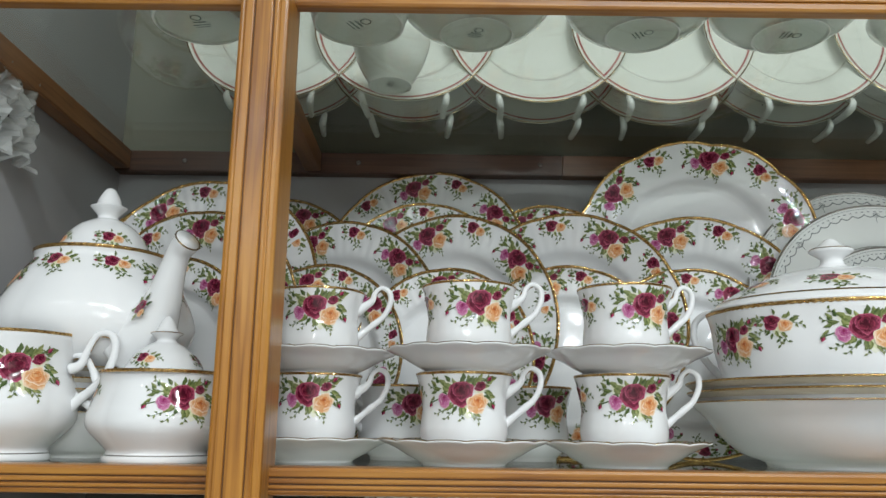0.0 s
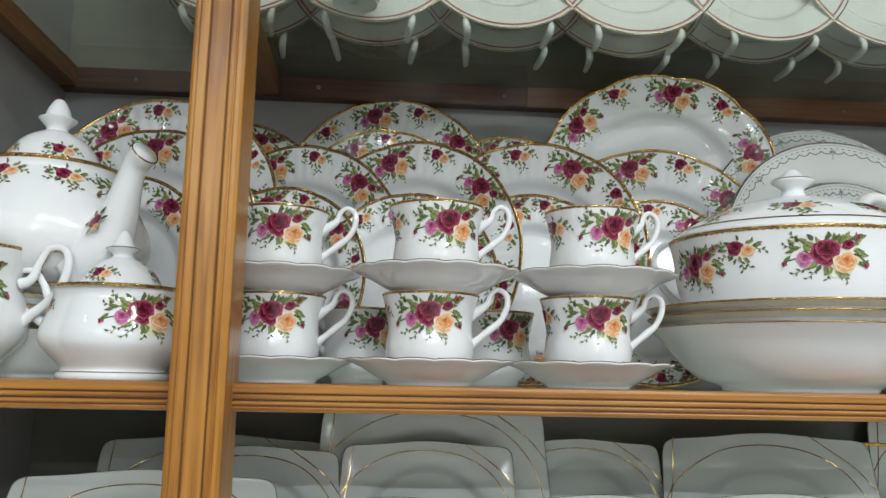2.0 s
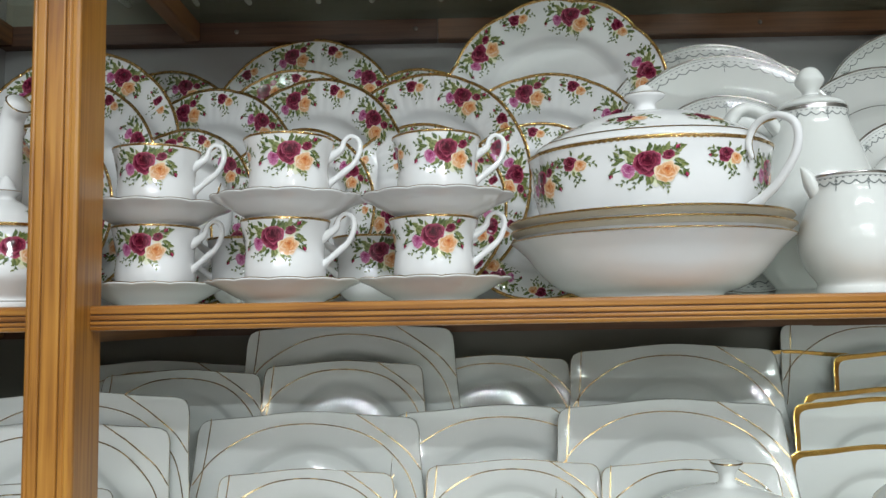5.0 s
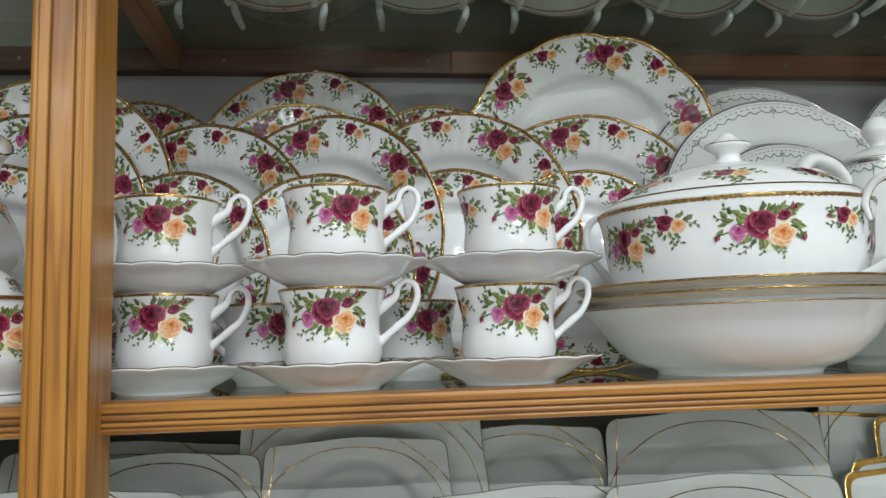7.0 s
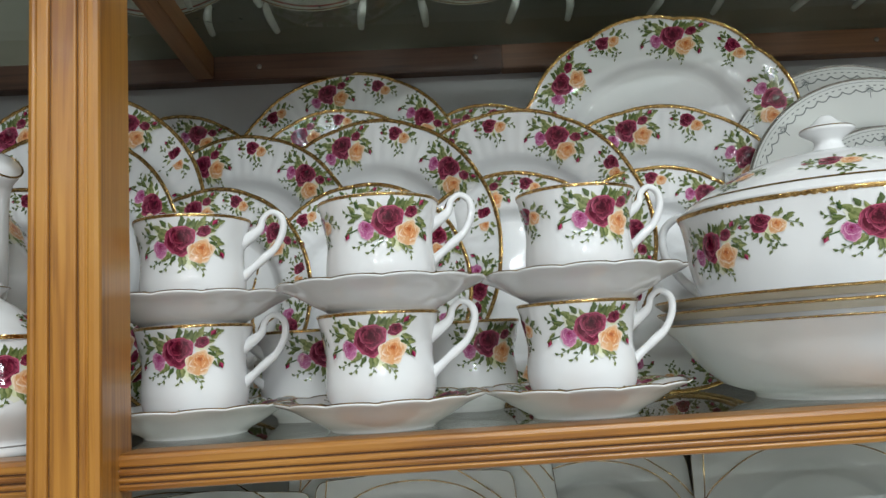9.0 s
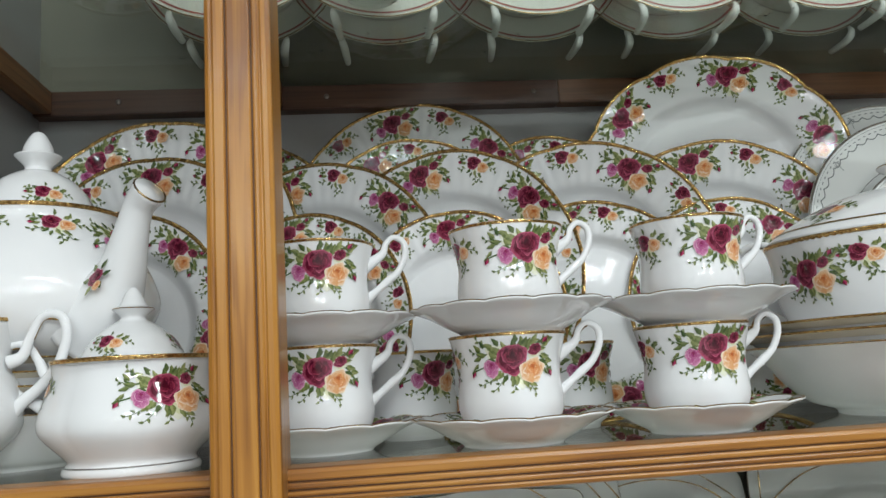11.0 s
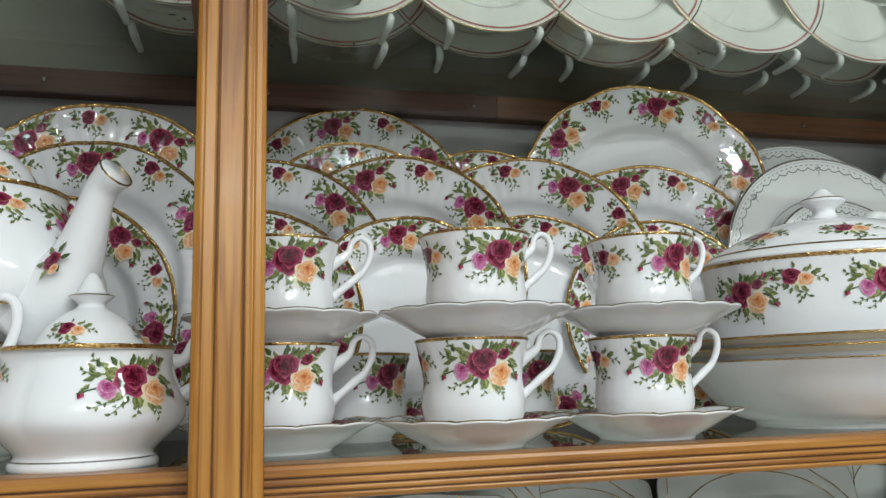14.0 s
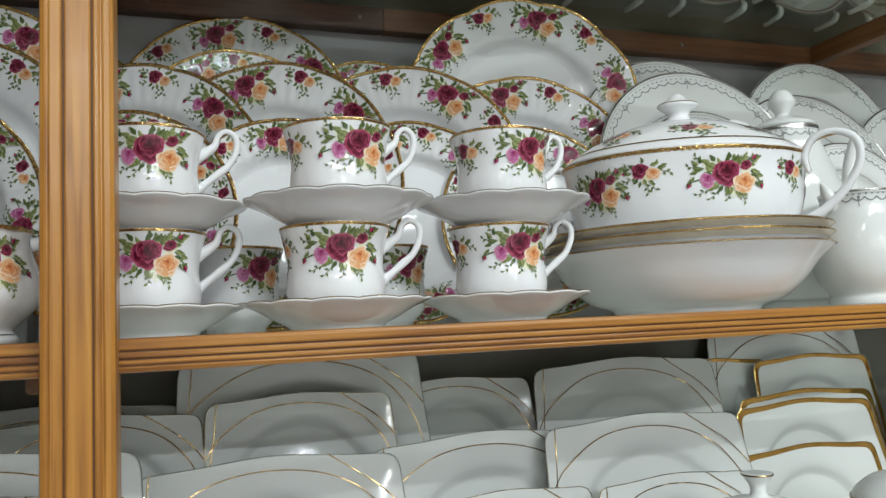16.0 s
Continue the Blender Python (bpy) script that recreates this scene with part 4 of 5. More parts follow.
def lidded_bowl():
    root = thing("sugar_bowl", "white china lidded sugar bowl with roses and scrolled handles", "sugar bowl", "", pose(-0.2435, 0.712, SHELF, 0, 0, -6))
    h = 0.076
    o = smooth_line([(0, 0.003), (0.040, 0.003), (0.041, 0), (0.046, 0), (0.0465, 0.004), (0.043, 0.0085), (0.049, 0.015), (0.061, 0.027), (0.063, 0.037), (0.059, 0.049), (0.0545, 0.062), (0.054, 0.07), (0.0555, h)], 3)
    i = smooth_line([(0.053, h), (0.052, 0.065), (0.058, 0.04), (0.04, 0.01), (0, 0.008)], 3)
    t = Turned(o + i, sx=0.97, sy=0.90, lobes=8, amp=0.03, start=0.3)
    rim = t.s[len(o) - 1]
    body = part("body", t.mesh("sugar_body", CHINA, 112), root)
    part("gold_rim", t.band("sugar_gold_rim", GOLD, rim - 0.0026, rim + 0.001, 0.0004, 96, 4), body, "gilt rim")
    part("foot_line", t.band("sugar_foot_line", SILVER, t.s[13], t.s[13] + 0.0012, 0.0003, 80, 2), body, "thin line round the foot")
    part("floral_spray", t.transfer("sugar_spray", BIG, rim - 0.024, radians(-50), 1.02), body, "printed roses with leaves")
    part("floral_spray", t.transfer("sugar_sprig", SMALL, rim - 0.018, radians(-150), 1.0), body, "printed roses with leaves")
    lo = smooth_line([(0.0530, h - 0.003), (0.0400, h - 0.003), (0.0335, h + 0.003), (0.0265, h + 0.014), (0.016, h + 0.0225), (0.010, h + 0.026), (0.0085, h + 0.029), (0.0135, h + 0.0335), (0.0135, h + 0.0345), (0.009, h + 0.037), (0.006, h + 0.044), (0.0025, h + 0.049), (0, h + 0.050)], 3)
    lt = Turned(lo)
    lid = part("lid", lt.mesh("sugar_lid", CHINA, 80), root, "domed lid with an acorn knob")
    for a in (-100, 10, 140):
        part("floral_spray", lt.transfer("sugar_lid_spray", SMALL, 0.031, radians(a), 0.85), lid, "printed roses with leaves")
    part("gold_line", lt.band("sugar_knob_line", GOLD, lt.s[22], lt.s[22] + 0.001, 0.0003, 40, 2), lid, "gilt line")
    pts = [(0.054, 0, 0.066), (0.061, 0, 0.068), (0.066, 0, 0.078), (0.074, 0, 0.089), (0.086, 0, 0.090), (0.092, 0, 0.080), (0.089, 0, 0.066), (0.080, 0, 0.055), (0.070, 0, 0.050), (0.060, 0, 0.044)]
    rad = [0.005, 0.004, 0.0032, 0.003, 0.0032, 0.0033, 0.0034, 0.0036, 0.0042, 0.005]
    for a in (0, 180):
        hd = part("handle", tube_mesh("sugar_handle", pts, rad, CHINA), root, "scrolled handle", pose(0, 0, 0, 0, 0, a))
        part("gilding", tube_mesh("sugar_gilding", pts[2:5], [q + 0.0002 for q in rad[2:5]], GOLD, 10, 0.5), hd, "gilt stroke")
    return root


lidded_bowl()


def cream_jug():
    root = thing("cream_jug", "white china cream jug with roses and a scrolled handle", "jug", "", pose(-0.381, 0.716, SHELF, 0, 0, -4))
    h = 0.108
    o = smooth_line([(0, 0.003), (0.034, 0.003), (0.035, 0), (0.040, 0), (0.0405, 0.004), (0.038, 0.009), (0.044, 0.016), (0.0575, 0.03), (0.0615, 0.045), (0.058, 0.06), (0.053, 0.075), (0.053, 0.09), (0.057, h)], 3)
    i = smooth_line([(0.0545, h), (0.051, 0.09), (0.055, 0.05), (0.035, 0.012), (0, 0.01)], 3)
    t = Turned(o + i, lobes=8, amp=0.03, start=0.3)
    rim = t.s[len(o) - 1]
    body = part("body", t.mesh("jug_body", CHINA, 112), root)
    part("gold_rim", t.band("jug_gold_rim", GOLD, rim - 0.0022, rim + 0.001, 0.0004, 96, 4), body, "gilt rim")
    part("floral_spray", t.transfer("jug_spray", BIG, rim - 0.033, radians(-55), 1.2), body, "printed roses with leaves")
    part("foot_line", t.band("jug_foot_line", SILVER, t.s[13], t.s[13] + 0.0012, 0.0003, 80, 2), body, "thin line round the foot")
    pts = [(0.055, 0, 0.078), (0.064, 0, 0.082), (0.069, 0, 0.094), (0.077, 0, 0.108), (0.090, 0, 0.108), (0.094, 0, 0.094), (0.088, 0, 0.074), (0.076, 0, 0.060), (0.066, 0, 0.052), (0.058, 0, 0.044)]
    rad = [0.005, 0.004, 0.0032, 0.003, 0.0033, 0.0035, 0.0036, 0.0038, 0.0044, 0.005]
    hd = part("handle", tube_mesh("jug_handle", pts, rad, CHINA), root, "scrolled handle")
    part("gilding", tube_mesh("jug_gilding", pts[2:5], [q + 0.0002 for q in rad[2:5]], GOLD, 10, 0.5), hd, "gilt stroke")
    return root


cream_jug()

# ---------------------------------------------------------------- platinum-lace set


def lace_border(t, name, s_out, drop, n=60):
    """Fine scallops and dots printed inside a rim."""
    verts, faces = [], []

    def ribbon(pts, w):
        for i in range(len(pts) - 1):
            (s0, a0), (s1, a1) = pts[i], pts[i + 1]
            r = max(t.at(s0, a0)[1], 0.02)
            d = Vector((s1 - s0, (a1 - a0) * r))
            o = Vector((-d.y, d.x)).normalized() * w
            k = len(verts)
            for s, a, g in ((s0, a0, -1), (s1, a1, -1), (s1, a1, 1), (s0, a0, 1)):
                verts.append(t.off(s + g * o.x, a + g * o.y / r, 0.0003))
            faces.append((k, k + 1, k + 2, k + 3))

    for k in range(n):
        a0, a1 = 2 * math.pi * k / n, 2 * math.pi * (k + 1) / n
        ribbon([(s_out - drop - 0.0036 * math.sin(math.pi * i / 5), a0 + (a1 - a0) * i / 5) for i in range(6)], 0.0006)
        for g in (0.0, 0.5):
            c0 = a0 + (a1 - a0) * g
            ribbon([(s_out - drop + 0.0032, c0), (s_out - drop + 0.0032, c0 + (a1 - a0) * 0.22)], 0.0005)
        ribbon([(s_out - drop + 0.0003, a0), (s_out - drop - 0.0012, a0)], 0.0011)
    for k in range(8):
        c = 2 * math.pi * k / 8
        for j in range(5):
            g = 2 * math.pi * j / 5
            q = (s_out - drop - 0.001 + 0.0022 * math.cos(g), c + 0.0022 * math.sin(g) / 0.11)
            ribbon([(q[0] + 0.0011 * math.cos(u), q[1] + 0.0011 * math.sin(u) / 0.11) for u in (0, 1.26, 2.51, 3.77, 5.03, 6.28)], 0.0003)
        ribbon([(s_out - drop - 0.004, c), (s_out - drop - 0.010, c)], 0.0004)
    ribbon([(s_out - 0.004, 2 * math.pi * i / 96) for i in range(97)], 0.0002)
    return mesh_of(name, verts, faces, GREY_INK)


def lace_plate(name, r, label):
    root = thing(name, label, "plate", "plates with grey lace borders")
    t = plate_shape(r, 0, 0, 0)
    part("body", t.mesh("lace_body", PORCELAIN, 96), root)
    part("silver_rim", t.band("lace_rim", SILVER, t.rim - 0.0016, t.rim + 0.0012, 0.0003, 112, 4), root, "platinum rim")
    part("lace_border", lace_border(t, "lace_border", t.rim, 0.011), root, "grey printed lace")
    part("inner_line", t.band("lace_inner", SILVER, t.rim - 0.046 * r / 0.135, t.rim - 0.0452 * r / 0.135, 0.0003, 96, 1), root, "fine silver line")
    return root


lace = lace_plate("dinner_plate", 0.15, "large white plate with a grey lace border and platinum rim")
lace_small = lace_plate("salad_plate", 0.105, "small white plate with a grey lace border and platinum rim")
for i, (x, y, lean, z) in enumerate(((0.517, 0.882, 12, SHELF), (0.512, 0.930, 10, SHELF + 0.026), (0.745, 0.940, 12, SHELF), (0.822, 1.015, 7, SHELF + 0.065), (0.97, 0.95, 12, SHELF), (1.16, 0.98, 10, SHELF))):
    m = standing(x, y, lean, z, 0.15, 17 * i)
    if i:
        copy_thing(lace, m)
    else:
        lace.matrix_basis = m
for i, (x, y, lean, z) in enumerate(((0.505, 0.86, 14, SHELF + 0.03), (0.61, 1.04, 9, SHELF + 0.12), (0.73, 0.87, 13, SHELF), (0.44, 1.03, 9, SHELF + 0.12))):
    m = standing(x, y, lean, z, 0.105, 21 * i)
    if i:
        copy_thing(lace_small, m)
    else:
        lace_small.matrix_basis = m


def coffee_pot():
    root = thing("coffee_pot", "tall white porcelain coffee pot with a platinum lace collar", "coffee pot", "", pose(0.578, 0.832, SHELF, 0, 0, 180))
    h = 0.205
    o = smooth_line([(0, 0.003), (0.040, 0.003), (0.041, 0), (0.046, 0), (0.046, 0.006), (0.045, 0.01), (0.060, 0.03), (0.070, 0.06), (0.069, 0.09), (0.058, 0.13), (0.044, 0.17), (0.038, 0.19), (0.037, h)], 3)
    t = Turned(o + [(0.034, h), (0.034, h - 0.02), (0, h - 0.02)])
    rim = t.s[len(o) - 1]
    body = part("body", t.mesh("coffee_body", PORCELAIN, 80), root)
    part("silver_band", t.band("coffee_band", SILVER, rim - 0.005, rim + 0.0005, 0.0003, 80, 3), body, "platinum band")
    part("lace_border", lace_border(t, "coffee_lace", rim, 0.010, 22), body, "grey printed lace")
    lt = Turned(smooth_line([(0.036, h + 0.001), (0.033, h + 0.006), (0.018, h + 0.013), (0.009, h + 0.016), (0.008, h + 0.02), (0.0145, h + 0.030), (0.0145, h + 0.036), (0.008, h + 0.046), (0, h + 0.048)], 3))
    part("lid", lt.mesh("coffee_lid", PORCELAIN, 64), root, "low lid with a round knob")
    part("spout", tube_mesh("coffee_spout", [(-0.05, 0, 0.055), (-0.078, 0, 0.075), (-0.090, 0, 0.12), (-0.096, 0, 0.165), (-0.108, 0, 0.195)], [0.018, 0.015, 0.011, 0.0085, 0.008], PORCELAIN, 16), root, "slim spout")
    part("handle", tube_mesh("coffee_handle", [(0.036, 0, 0.178), (0.052, 0, 0.200), (0.078, 0, 0.206), (0.094, 0, 0.180), (0.088, 0, 0.130), (0.066, 0, 0.092)], [0.006, 0.007, 0.0075, 0.0075, 0.007, 0.006], PORCELAIN, 14, 1.5), root, "broad looped handle")
    return root


coffee_pot()


def lace_jug():
    root = thing("milk_jug", "round-bellied white porcelain milk jug with a platinum lace rim", "jug", "", pose(0.560, 0.722, SHELF))
    h = 0.112
    o = smooth_line([(0, 0.003), (0.030, 0.003), (0.031, 0), (0.0345, 0), (0.034, 0.006), (0.033, 0.011), (0.043, 0.026), (0.0485, 0.045), (0.046, 0.066), (0.039, 0.088), (0.0345, 0.1), (0.0365, h)], 3)
    t = Turned(o + smooth_line([(0.0345, h), (0.033, 0.1), (0.044, 0.06), (0.03, 0.012), (0, 0.01)], 3), lobes=2, amp=0.0)
    rim = t.s[len(o) - 1]
    body = part("body", t.mesh("milk_body", PORCELAIN, 80), root)
    part("silver_rim", t.band("milk_rim", SILVER, rim - 0.002, rim + 0.001, 0.0003, 80, 3), body, "platinum rim")
    part("lace_border", lace_border(t, "milk_lace", rim, 0.008, 20), body, "grey printed lace")
    part("lip", tube_mesh("milk_lip", [(-0.026, 0, h - 0.022), (-0.035, 0, h - 0.006), (-0.042, 0, h + 0.006), (-0.046, 0, h + 0.010)], [0.010, 0.0085, 0.004, 0.0006], PORCELAIN, 12), root, "pouring lip")
    part("handle", tube_mesh("milk_handle", [(0.034, 0, 0.098), (0.046, 0, 0.108), (0.062, 0, 0.100), (0.068, 0, 0.078), (0.060, 0, 0.055), (0.045, 0, 0.045)], [0.004, 0.0045, 0.0045, 0.0045, 0.004, 0.004], PORCELAIN), root, "looped handle")
    return root


lace_jug()

# ---------------------------------------------------------------- lower shelf: square plates


def square_shape(half, k=1.0):
    face = [(0, 0.004), (half * 0.60, 0.004), (half * 0.70, 0.006), (half * 0.76, 0.012), (half * 0.84, 0.0165), (half * 0.99, 0.0205), (half, 0.021)]
    back = [(half, 0.0198), (half * 0.98, 0.0175), (half * 0.80, 0.011), (half * 0.66, 0.002), (half * 0.62, 0), (0, 0.001)]
    f = smooth_line(face, 3)
    t = Turned(f + smooth_line(back, 2), square=18, face_up=True)
    t.rim = t.s[len(f) - 1]
    t.half = half
    return t


def square_line(t, name, material, pts, w):
    """A drawn gilt line over the face, from points given as shares of the half width."""
    verts, faces = [], []
    line = smooth_line(pts, 8)

    def put(x, y):
        a = math.atan2(y, x)
        r = math.hypot(x, y) * t.half
        for _ in range(6):
            r = math.hypot(x, y) * t.half / t.corner(r, a)
        i = min(max(int(np.searchsorted([q[0] for q in t.p[:19]], r)) - 1, 0), 17)
        f = min(1.0, (r - t.p[i][0]) / max(t.p[i + 1][0] - t.p[i][0], 1e-9))
        return Vector((x * t.half, y * t.half, t.p[i][1] + f * (t.p[i + 1][1] - t.p[i][1]) + 0.0005))

    for i in range(len(line) - 1):
        a, b = Vector(line[i]), Vector(line[i + 1])
        o = Vector((-(b - a).y, (b - a).x)).normalized() * (w / t.half)
        k = len(verts)
        verts += [put(*(a - o)), put(*(b - o)), put(*(b + o)), put(*(a + o))]
        faces.append((k, k + 1, k + 2, k + 3))
    return mesh_of(name, verts, faces, material)


def square_plate(half, label):
    root = thing("square_plate", label, "plate", "square plates with crossing gilt lines")
    t = square_shape(half)
    part("body", t.mesh("square_body", PORCELAIN, 192), root)
    part("gold_rim", t.band("square_rim", PALE_GOLD, t.rim - 0.0009, t.rim + 0.0008, 0.0003, 192, 3), root, "thin gilt edge")
    for nm, pts in (("gold_line", [(-0.99, 0.42), (-0.80, 0.66), (-0.40, 0.88), (0.10, 0.92), (0.55, 0.80), (0.86, 0.50), (0.99, 0.10)]), ("gold_line", [(0.42, 1.0), (0.66, 0.84), (0.86, 0.68), (0.985, 0.52)]),
                    ("gold_line", [(-0.86, 0.98), (-0.9, 0.6), (-0.97, 0.2)]), ("gold_line", [(-0.99, -0.30), (-0.80, -0.70), (-0.3, -0.9), (0.4, -0.9), (0.8, -0.6), (0.99, -0.25)])):
        part(nm, square_line(t, nm, PALE_GOLD, pts, 0.00065), root, "fine gilt line")
    return root


def lay(proto, half, rows):
    for i, (x, top, y, lean) in enumerate(rows):
        size = 2 * half * math.cos(radians(lean))
        z = max(LOWER, top - size)
        m = standing(x, y - 2 * half * math.sin(radians(lean)), lean, z, half)
        if i:
            copy_thing(proto, m)
        else:
            proto.matrix_basis = m


sq_big, sq_small = square_plate(0.140, "large square white plate with crossing gilt lines, leaning upright"), square_plate(0.105, "small square white plate with crossing gilt lines, leaning upright")
lay(sq_big, 0.140, ((0.0, 1.262, 0.985, 13), (0.241, 1.266, 0.99, 13), (0.440, 1.272, 0.97, 13), (0.045, 1.372, 1.045, 8), (0.470, 1.336, 1.052, 11), (-0.262, 1.297, 0.92, 13), (-0.277, 1.265, 0.90, 13), (-0.22, 1.325, 1.06, 11)))
lay(sq_small, 0.105, ((0.005, 1.202, 0.938, 14), (0.248, 1.207, 0.95, 14), (0.038, 1.324, 1.026, 10), (0.232, 1.326, 1.065, 10), (0.45, 1.207, 0.93, 14), (-0.29, 1.205, 0.86, 14), (-0.170, 1.316, 1.022, 10)))


# ---------------------------------------------------------------- lower shelf: broad gilt plates and covered dishes


def gilt_plate(half):
    root = thing("square_plate", "square white plate with a broad gilt border, leaning upright", "plate", "square plates with broad gilt borders")
    t = square_shape(half)
    part("body", t.mesh("gilt_body", PORCELAIN, 192), root)
    part("gold_rim", t.band("gilt_border", RICH_GOLD, t.rim - 0.0062, t.rim + 0.0008, 0.0004, 192, 4), root, "broad gilt border")
    return root


gilt = gilt_plate(0.110)


def lay_gilt(rows):
    for i, (x, top, y, lean, half) in enumerate(rows):
        z = max(LOWER, top - 2 * half * math.cos(radians(lean)))
        m = standing(x, y - 2 * half * math.sin(radians(lean)), lean, z, half) @ Matrix.Scale(half / 0.110, 4)
        if i:
            copy_thing(gilt, m)
        else:
            gilt.matrix_basis = m


lay_gilt(((0.744, 1.278, 1.03, 12, 0.120), (0.722, 1.257, 1.01, 13, 0.110), (0.697, 1.203, 0.98, 14, 0.105), (0.632, 1.320, 1.074, 7, 0.085), (0.790, 1.316, 1.06, 10, 0.100), (0.985, 1.285, 1.0, 12, 0.120), (0.97, 1.235, 0.95, 13, 0.105)))


copy_thing(sq_big, standing(0.762, 1.045, 8, 1.090, 0.141) @ Matrix.Scale(0.141 / 0.140, 4))


def covered_dish(name, label, x, y, r, h, dome, at_turn=0):
    root = thing(name, label, "tureen", "", pose(x, y, LOWER, 0, 0, at_turn))
    o = smooth_line([(0, 0.003), (r * 0.5, 0.003), (r * 0.52, 0), (r * 0.6, 0.002), (r * 0.85, h * 0.35), (r * 0.98, h * 0.75), (r, h)], 3)
    t = Turned(o + smooth_line([(r - 0.003, h), (r * 0.9, h * 0.5), (r * 0.5, 0.01), (0, 0.008)], 3))
    rim = t.s[len(o) - 1]
    body = part("body", t.mesh("dish_body", PORCELAIN, 80), root)
    part("gold_rim", t.band("dish_rim", PALE_GOLD, rim - 0.0015, rim + 0.0006, 0.0003, 80, 3), body, "gilt line")
    lo = smooth_line([(r * 0.97, h + 0.001), (r * 0.90, h + dome * 0.30), (r * 0.62, h + dome * 0.74), (r * 0.28, h + dome * 0.94), (0.010, h + dome), (0.008, h + dome + 0.010), (0.013, h + dome + 0.018), (0.0155, h + dome + 0.021), (0.012, h + dome + 0.0225), (0, h + dome + 0.0225)], 4)
    lt = Turned(lo)
    lid = part("lid", lt.mesh("dish_lid", PORCELAIN, 80), root, "domed lid with a flat knob")
    part("gold_line", lt.band("dish_knob_line", PALE_GOLD, lt.s[28] - 0.0005, lt.s[28] + 0.001, 0.0003, 40, 2), lid, "gilt line")
    for a in (0, 180):
        part("handle", tube_mesh("dish_handle", [(r * 0.96, 0, h * 0.9), (r * 1.12, 0.012, h * 0.95), (r * 1.2, 0, h * 0.93), (r * 1.12, -0.012, h * 0.8), (r * 0.95, 0, h * 0.72)], [0.004] * 5, PORCELAIN), root, "side handle", pose(0, 0, 0, 0, 0, a))
    return root


covered_dish("tureen", "round white porcelain covered dish with gilt lines", 0.445, 0.765, 0.105, 0.160, 0.072)
covered_dish("sugar_bowl", "white porcelain lidded pot with gilt lines", 0.655, 0.775, 0.060, 0.205, 0.030, 10)

covered_dish("sugar_bowl", "white porcelain lidded pot with gilt lines", -0.335, 0.780, 0.060, 0.190, 0.030, 30)

# ---------------------------------------------------------------- upper shelf: dishes seen through the glass


def line_plate(r):
    root = thing("dinner_plate", "cream porcelain plate with rose-red rim lines on a stand", "plate", "plates on stands on the glass shelf")
    t = plate_shape(r, 0, 0, 0)
    part("body", t.mesh("line_body", CREAM, 80), root)
    part("red_line", t.band("red_line", RED_LINE, t.rim - 0.0075, t.rim - 0.0048, 0.0003, 96, 2), root, "printed red line")
    part("gold_rim", t.band("line_rim", PALE_GOLD, t.rim - 0.001, t.rim + 0.001, 0.0003, 96, 2), root, "thin gilt rim")
    part("inner_line", t.band("inner_line", PALE_GOLD, t.rim - 0.045, t.rim - 0.0443, 0.0003, 80, 1), root, "fine gilt line")
    return root


def plate_stand():
    root = thing("plate_stand", "white plastic plate stand with two hooks", "plate stand", "plate stands on the glass shelf")
    for sx in (-1, 1):
        pts = [(0.053 * sx, -0.021, 0.022), (0.052 * sx, -0.026, 0.015), (0.050 * sx, -0.022, 0.008), (0.0485 * sx, -0.008, 0.0055), (0.047 * sx, 0.012, 0.005)]
        part("hook", tube_mesh("stand_hook", pts, [0.0024, 0.0040, 0.0046, 0.0042, 0.0036], PLASTIC, 10, 0.85), root)
    return root


up_plate, up_stand = line_plate(0.118), plate_stand()
UP_X = (-0.215, -0.049, 0.119, 0.280, 0.450, 0.615, 0.784, 0.948)
first = True
for y in (0.943, 1.012):
    for i, x in enumerate(UP_X):
        dx = 0.006 + 0.004 * math.sin(3.1 * i) if y > 1 else 0
        a = standing(x + dx, y, 9, UPPER + 0.0085, 0.118, 9 * i)
        b = pose(x + dx, y, UPPER)
        if first:
            up_plate.matrix_basis, up_stand.matrix_basis, first = a, b, False
        else:
            copy_thing(up_plate, a)
            copy_thing(up_stand, b)


def stamp_mesh(name, r):
    """Unreadable maker's mark: a ring and a few bars."""
    bm = bmesh.new()
    for x, y, w, h in ((0, 0.0, 0.5, 0.09), (0, -0.2, 0.7, 0.07), (0, -0.36, 0.55, 0.06)):
        vs = [bm.verts.new(((x + sx * w / 2) * r, (y + sy * h / 2) * r, 0)) for sx, sy in ((-1, -1), (1, -1), (1, 1), (-1, 1))]
        bm.faces.new(vs)
    for k in range(16):
        a0, a1 = 2 * math.pi * k / 16, 2 * math.pi * (k + 1) / 16
        vs = [bm.verts.new((q * r * math.cos(a), (0.32 + q * math.sin(a)) * r, 0)) for q, a in ((0.22, a0), (0.22, a1), (0.16, a1), (0.16, a0))]
        bm.faces.new(vs)
    me = bpy.data.meshes.new(name)
    bm.to_mesh(me)
    bm.free()
    me.materials.append(STAMP)
    return me


def footed_bowl(name, r, foot, h, label):
    root = thing(name, label, "bowl", "footed dishes on the glass shelf")
    o = smooth_line([(0, 0.0025), (foot * 0.90, 0.0025), (foot * 0.94, 0), (foot, 0), (foot * 1.03, 0.004), (foot + (r - foot) * 0.55, h * 0.40), (foot + (r - foot) * 0.92, h * 0.80), (r, h)], 3)
    t = Turned(o + smooth_line([(r - 0.0015, h), (foot + (r - foot) * 0.5, h * 0.5), (foot, 0.008), (0, 0.007)], 3))
    part("body", t.mesh("footed_body", CREAM, 80), root)
    part("stamp", stamp_mesh("stamp", foot * 0.6), root, "dark printed mark", pose(0, 0, 0.0021, 180, 0, 20))
    return root


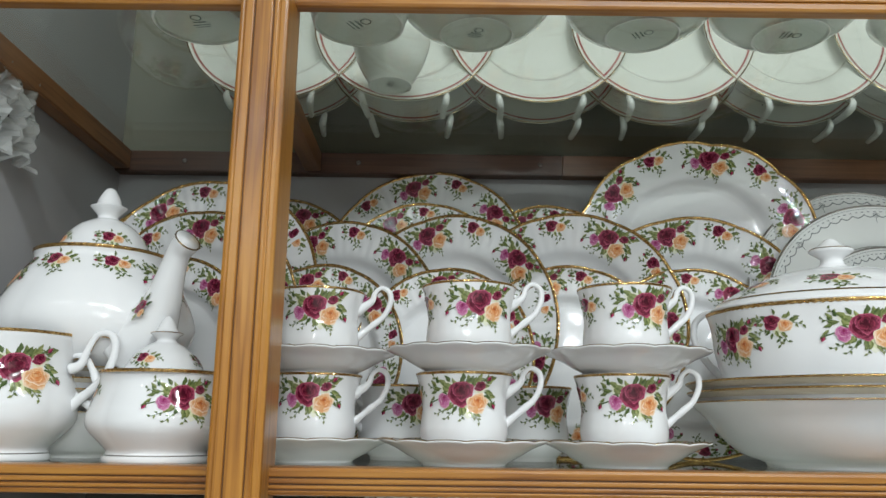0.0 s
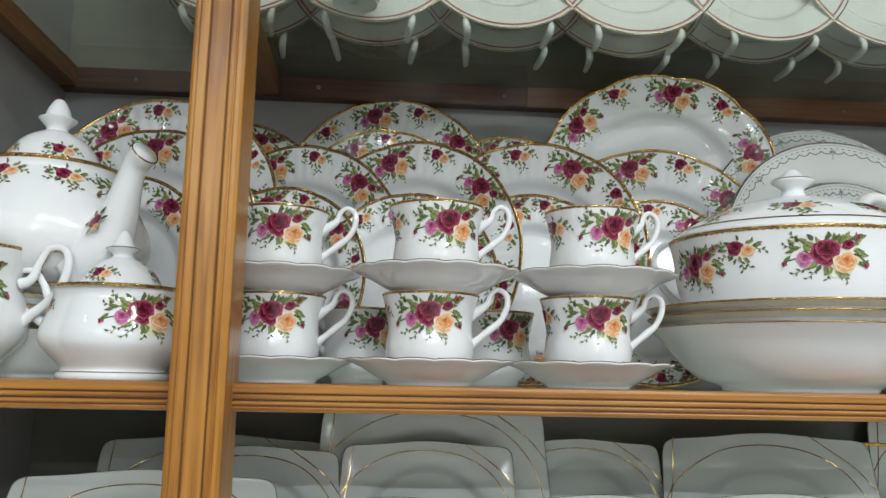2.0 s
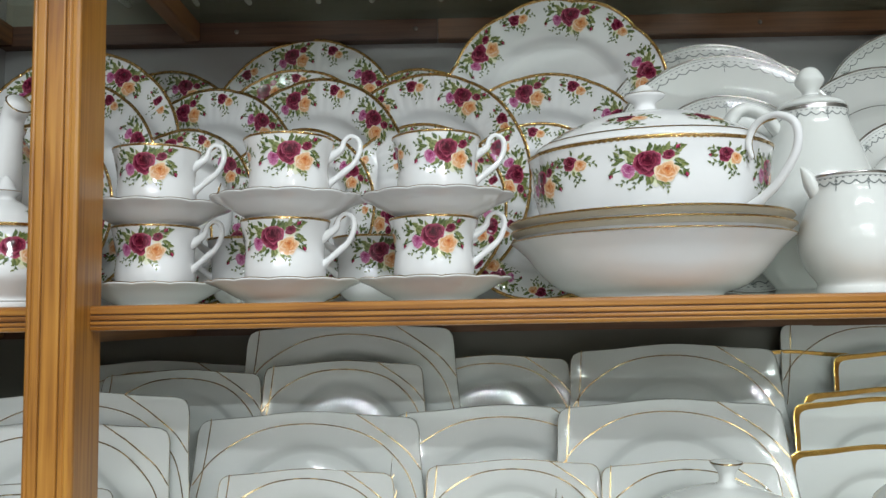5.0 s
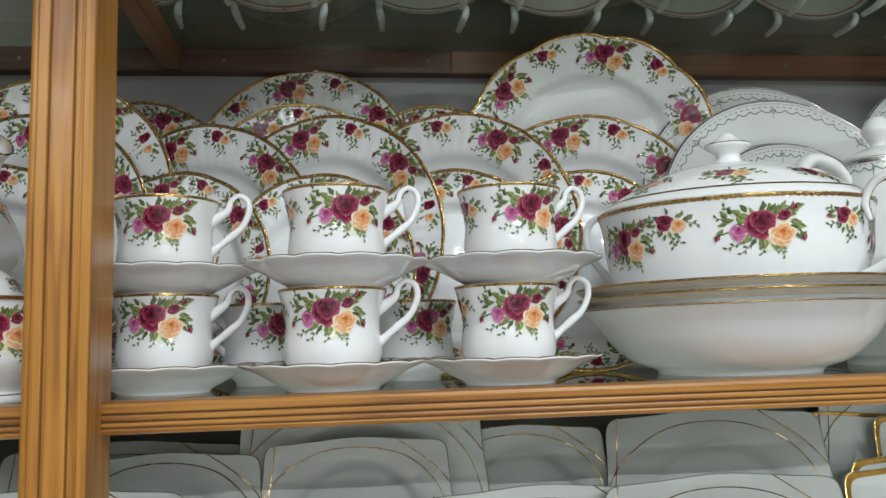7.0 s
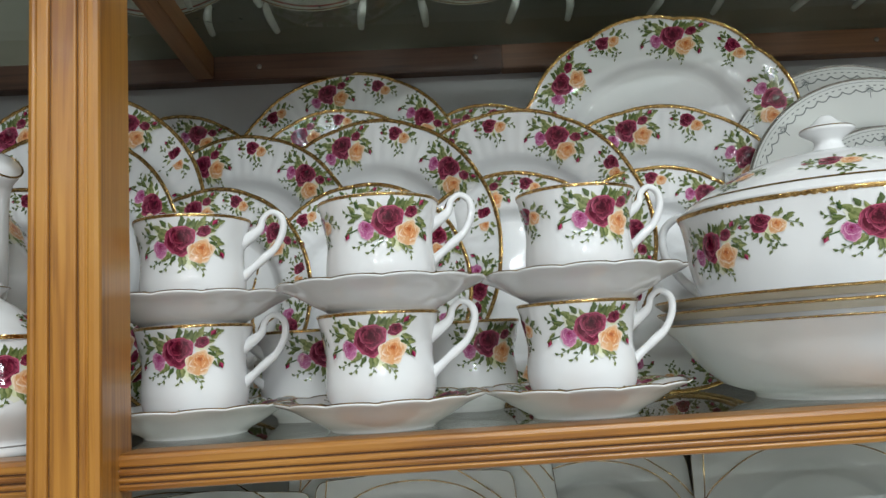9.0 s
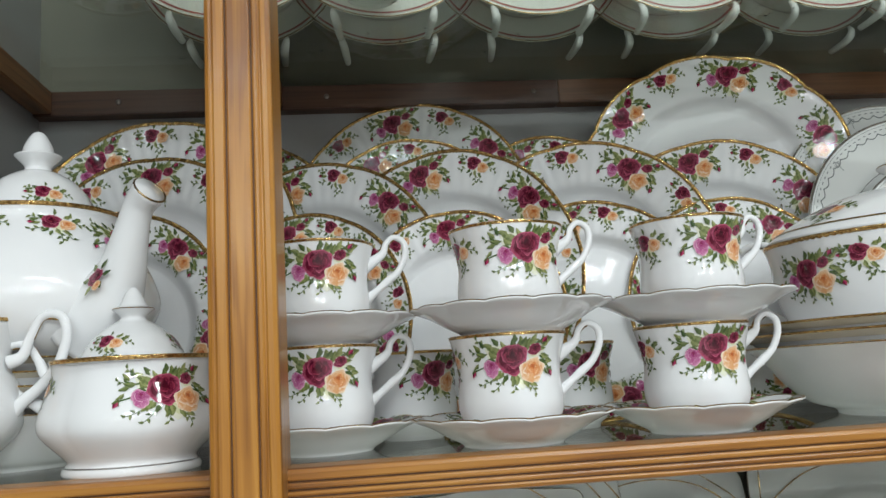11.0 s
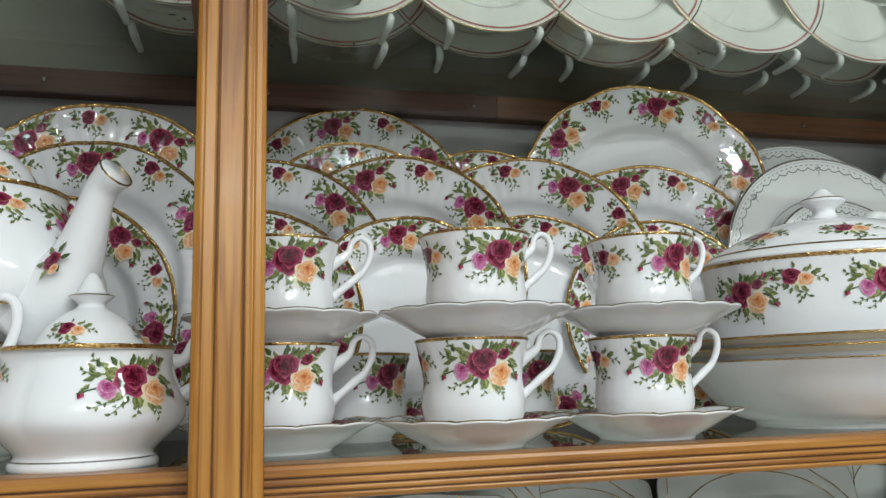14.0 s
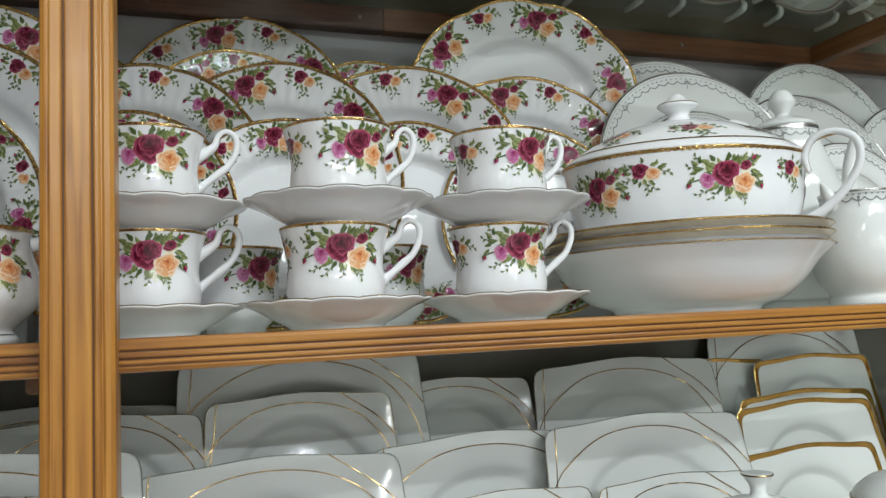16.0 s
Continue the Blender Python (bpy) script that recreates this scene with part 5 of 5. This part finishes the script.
soup = footed_bowl("soup_bowl", 0.075, 0.0365, 0.033, "cream porcelain bowl on a glass shelf, seen from below")
SOUPS = tuple((0.911 * x, 0.911 * y) for x, y in ((0.034, 0.800), (0.214, 0.797), (0.374, 0.795), (0.555, 0.800), (0.735, 0.795), (0.915, 0.80)))
for i, (x, y) in enumerate(SOUPS):
    m = pose(x, y, UPPER, 0, 0, 37 * i)
    if i:
        copy_thing(soup, m)
    else:
        soup.matrix_basis = m
can = footed_bowl("serving_bowl", 0.058, 0.0437, 0.068, "cream porcelain straight-sided bowl on a glass shelf")
can.matrix_basis = pose(-0.084, 0.712, UPPER, 0, 0, 40)
copy_thing(can, pose(-0.239, 0.713, UPPER, 0, 0, -30))
tumbler = footed_bowl("tea_cup", 0.0455, 0.0246, 0.059, "cream porcelain cup on a glass shelf, seen from below")
tumbler.matrix_basis = pose(-0.062, 0.852, UPPER)


# ---------------------------------------------------------------- small traces of use
for x in (-0.36, -0.118, 0.135, 0.33, 0.62):
    t = Turned([(0.0, 0.0012), (0.0022, 0.0010), (0.0032, 0.0), (0.0, 0.0)])
    tagged(new("screw", t.mesh("screw", STEEL, 20)), "dull steel screw in a dark wooden rail", "screw", "screws in the back rail").matrix_basis = pose(x, BACK - 0.0222, UPPER - 0.021, 90, 0, 0)
rng = random.Random(8)
verts, faces = [], []
for x, y, n in ((-0.118, 0.955, 9), (-0.02, 0.92, 5), (0.09, 0.955, 4), (-0.22, 0.91, 6), (0.38, 0.91, 4)):
    for _ in range(n):
        cx, cy, a, l, w = x + rng.gauss(0, 0.03), y + rng.gauss(0, 0.03), rng.uniform(0, 3.1), rng.uniform(0.001, 0.005), rng.uniform(0.0006, 0.0016)
        k = len(verts)
        for i in range(6):
            g = 2 * math.pi * i / 6
            u, v = l * math.cos(g), w * math.sin(g)
            verts.append((cx + u * math.cos(a) - v * math.sin(a), cy + u * math.sin(a) + v * math.cos(a), UPPER - 0.0065))
        faces.append(tuple(range(k, k + 6)))
tagged(new("dust_specks", mesh_of("dust_specks", verts, faces, DIRT, False)), "dark specks of dirt stuck under the glass shelf", "dirt", kind="stuff")


def hanging_film(x, y0, y1, z0, z1):
    """A crumpled strip of clear wrapping with a dark backing, caught on the side bearer."""
    g = random.Random(4)
    verts, faces, n, m = [], [], 14, 18
    for j in range(m + 1):
        for i in range(n + 1):
            v = j / m
            verts.append((x + 0.010 * math.sin(i * 1.1 + j * 0.6) * (0.4 + v) + g.uniform(-0.004, 0.004), y0 + (y1 - y0) * i / n + g.uniform(-0.002, 0.002), z1 + (z0 - z1) * v + 0.006 * math.sin(i * 1.7)))
    for j in range(m):
        for i in range(n):
            a = j * (n + 1) + i
            faces.append((a, a + 1, a + n + 2, a + n + 1))
    root = thing("plastic_bag", "crumpled clear plastic wrapping hanging from a side bearer", "plastic bag")
    part("film", mesh_of("film", verts, faces, WRAP, False), root)
    part("dark_backing", mesh_of("backing", [(a + 0.004 - 2 * 0.004 * 0, b, c) for a, b, c in [(x - 0.008, y0 + 0.01, z1 - 0.04), (x - 0.008, y1 - 0.02, z1 - 0.05), (x - 0.010, y1 - 0.03, z0 + 0.01), (x - 0.010, y0 + 0.02, z0)]], [(0, 1, 2, 3)], DIRT, False), root, "dark label")
    return root


hanging_film(LEFT + 0.016, 0.74, 0.815, 1.695, 1.785)
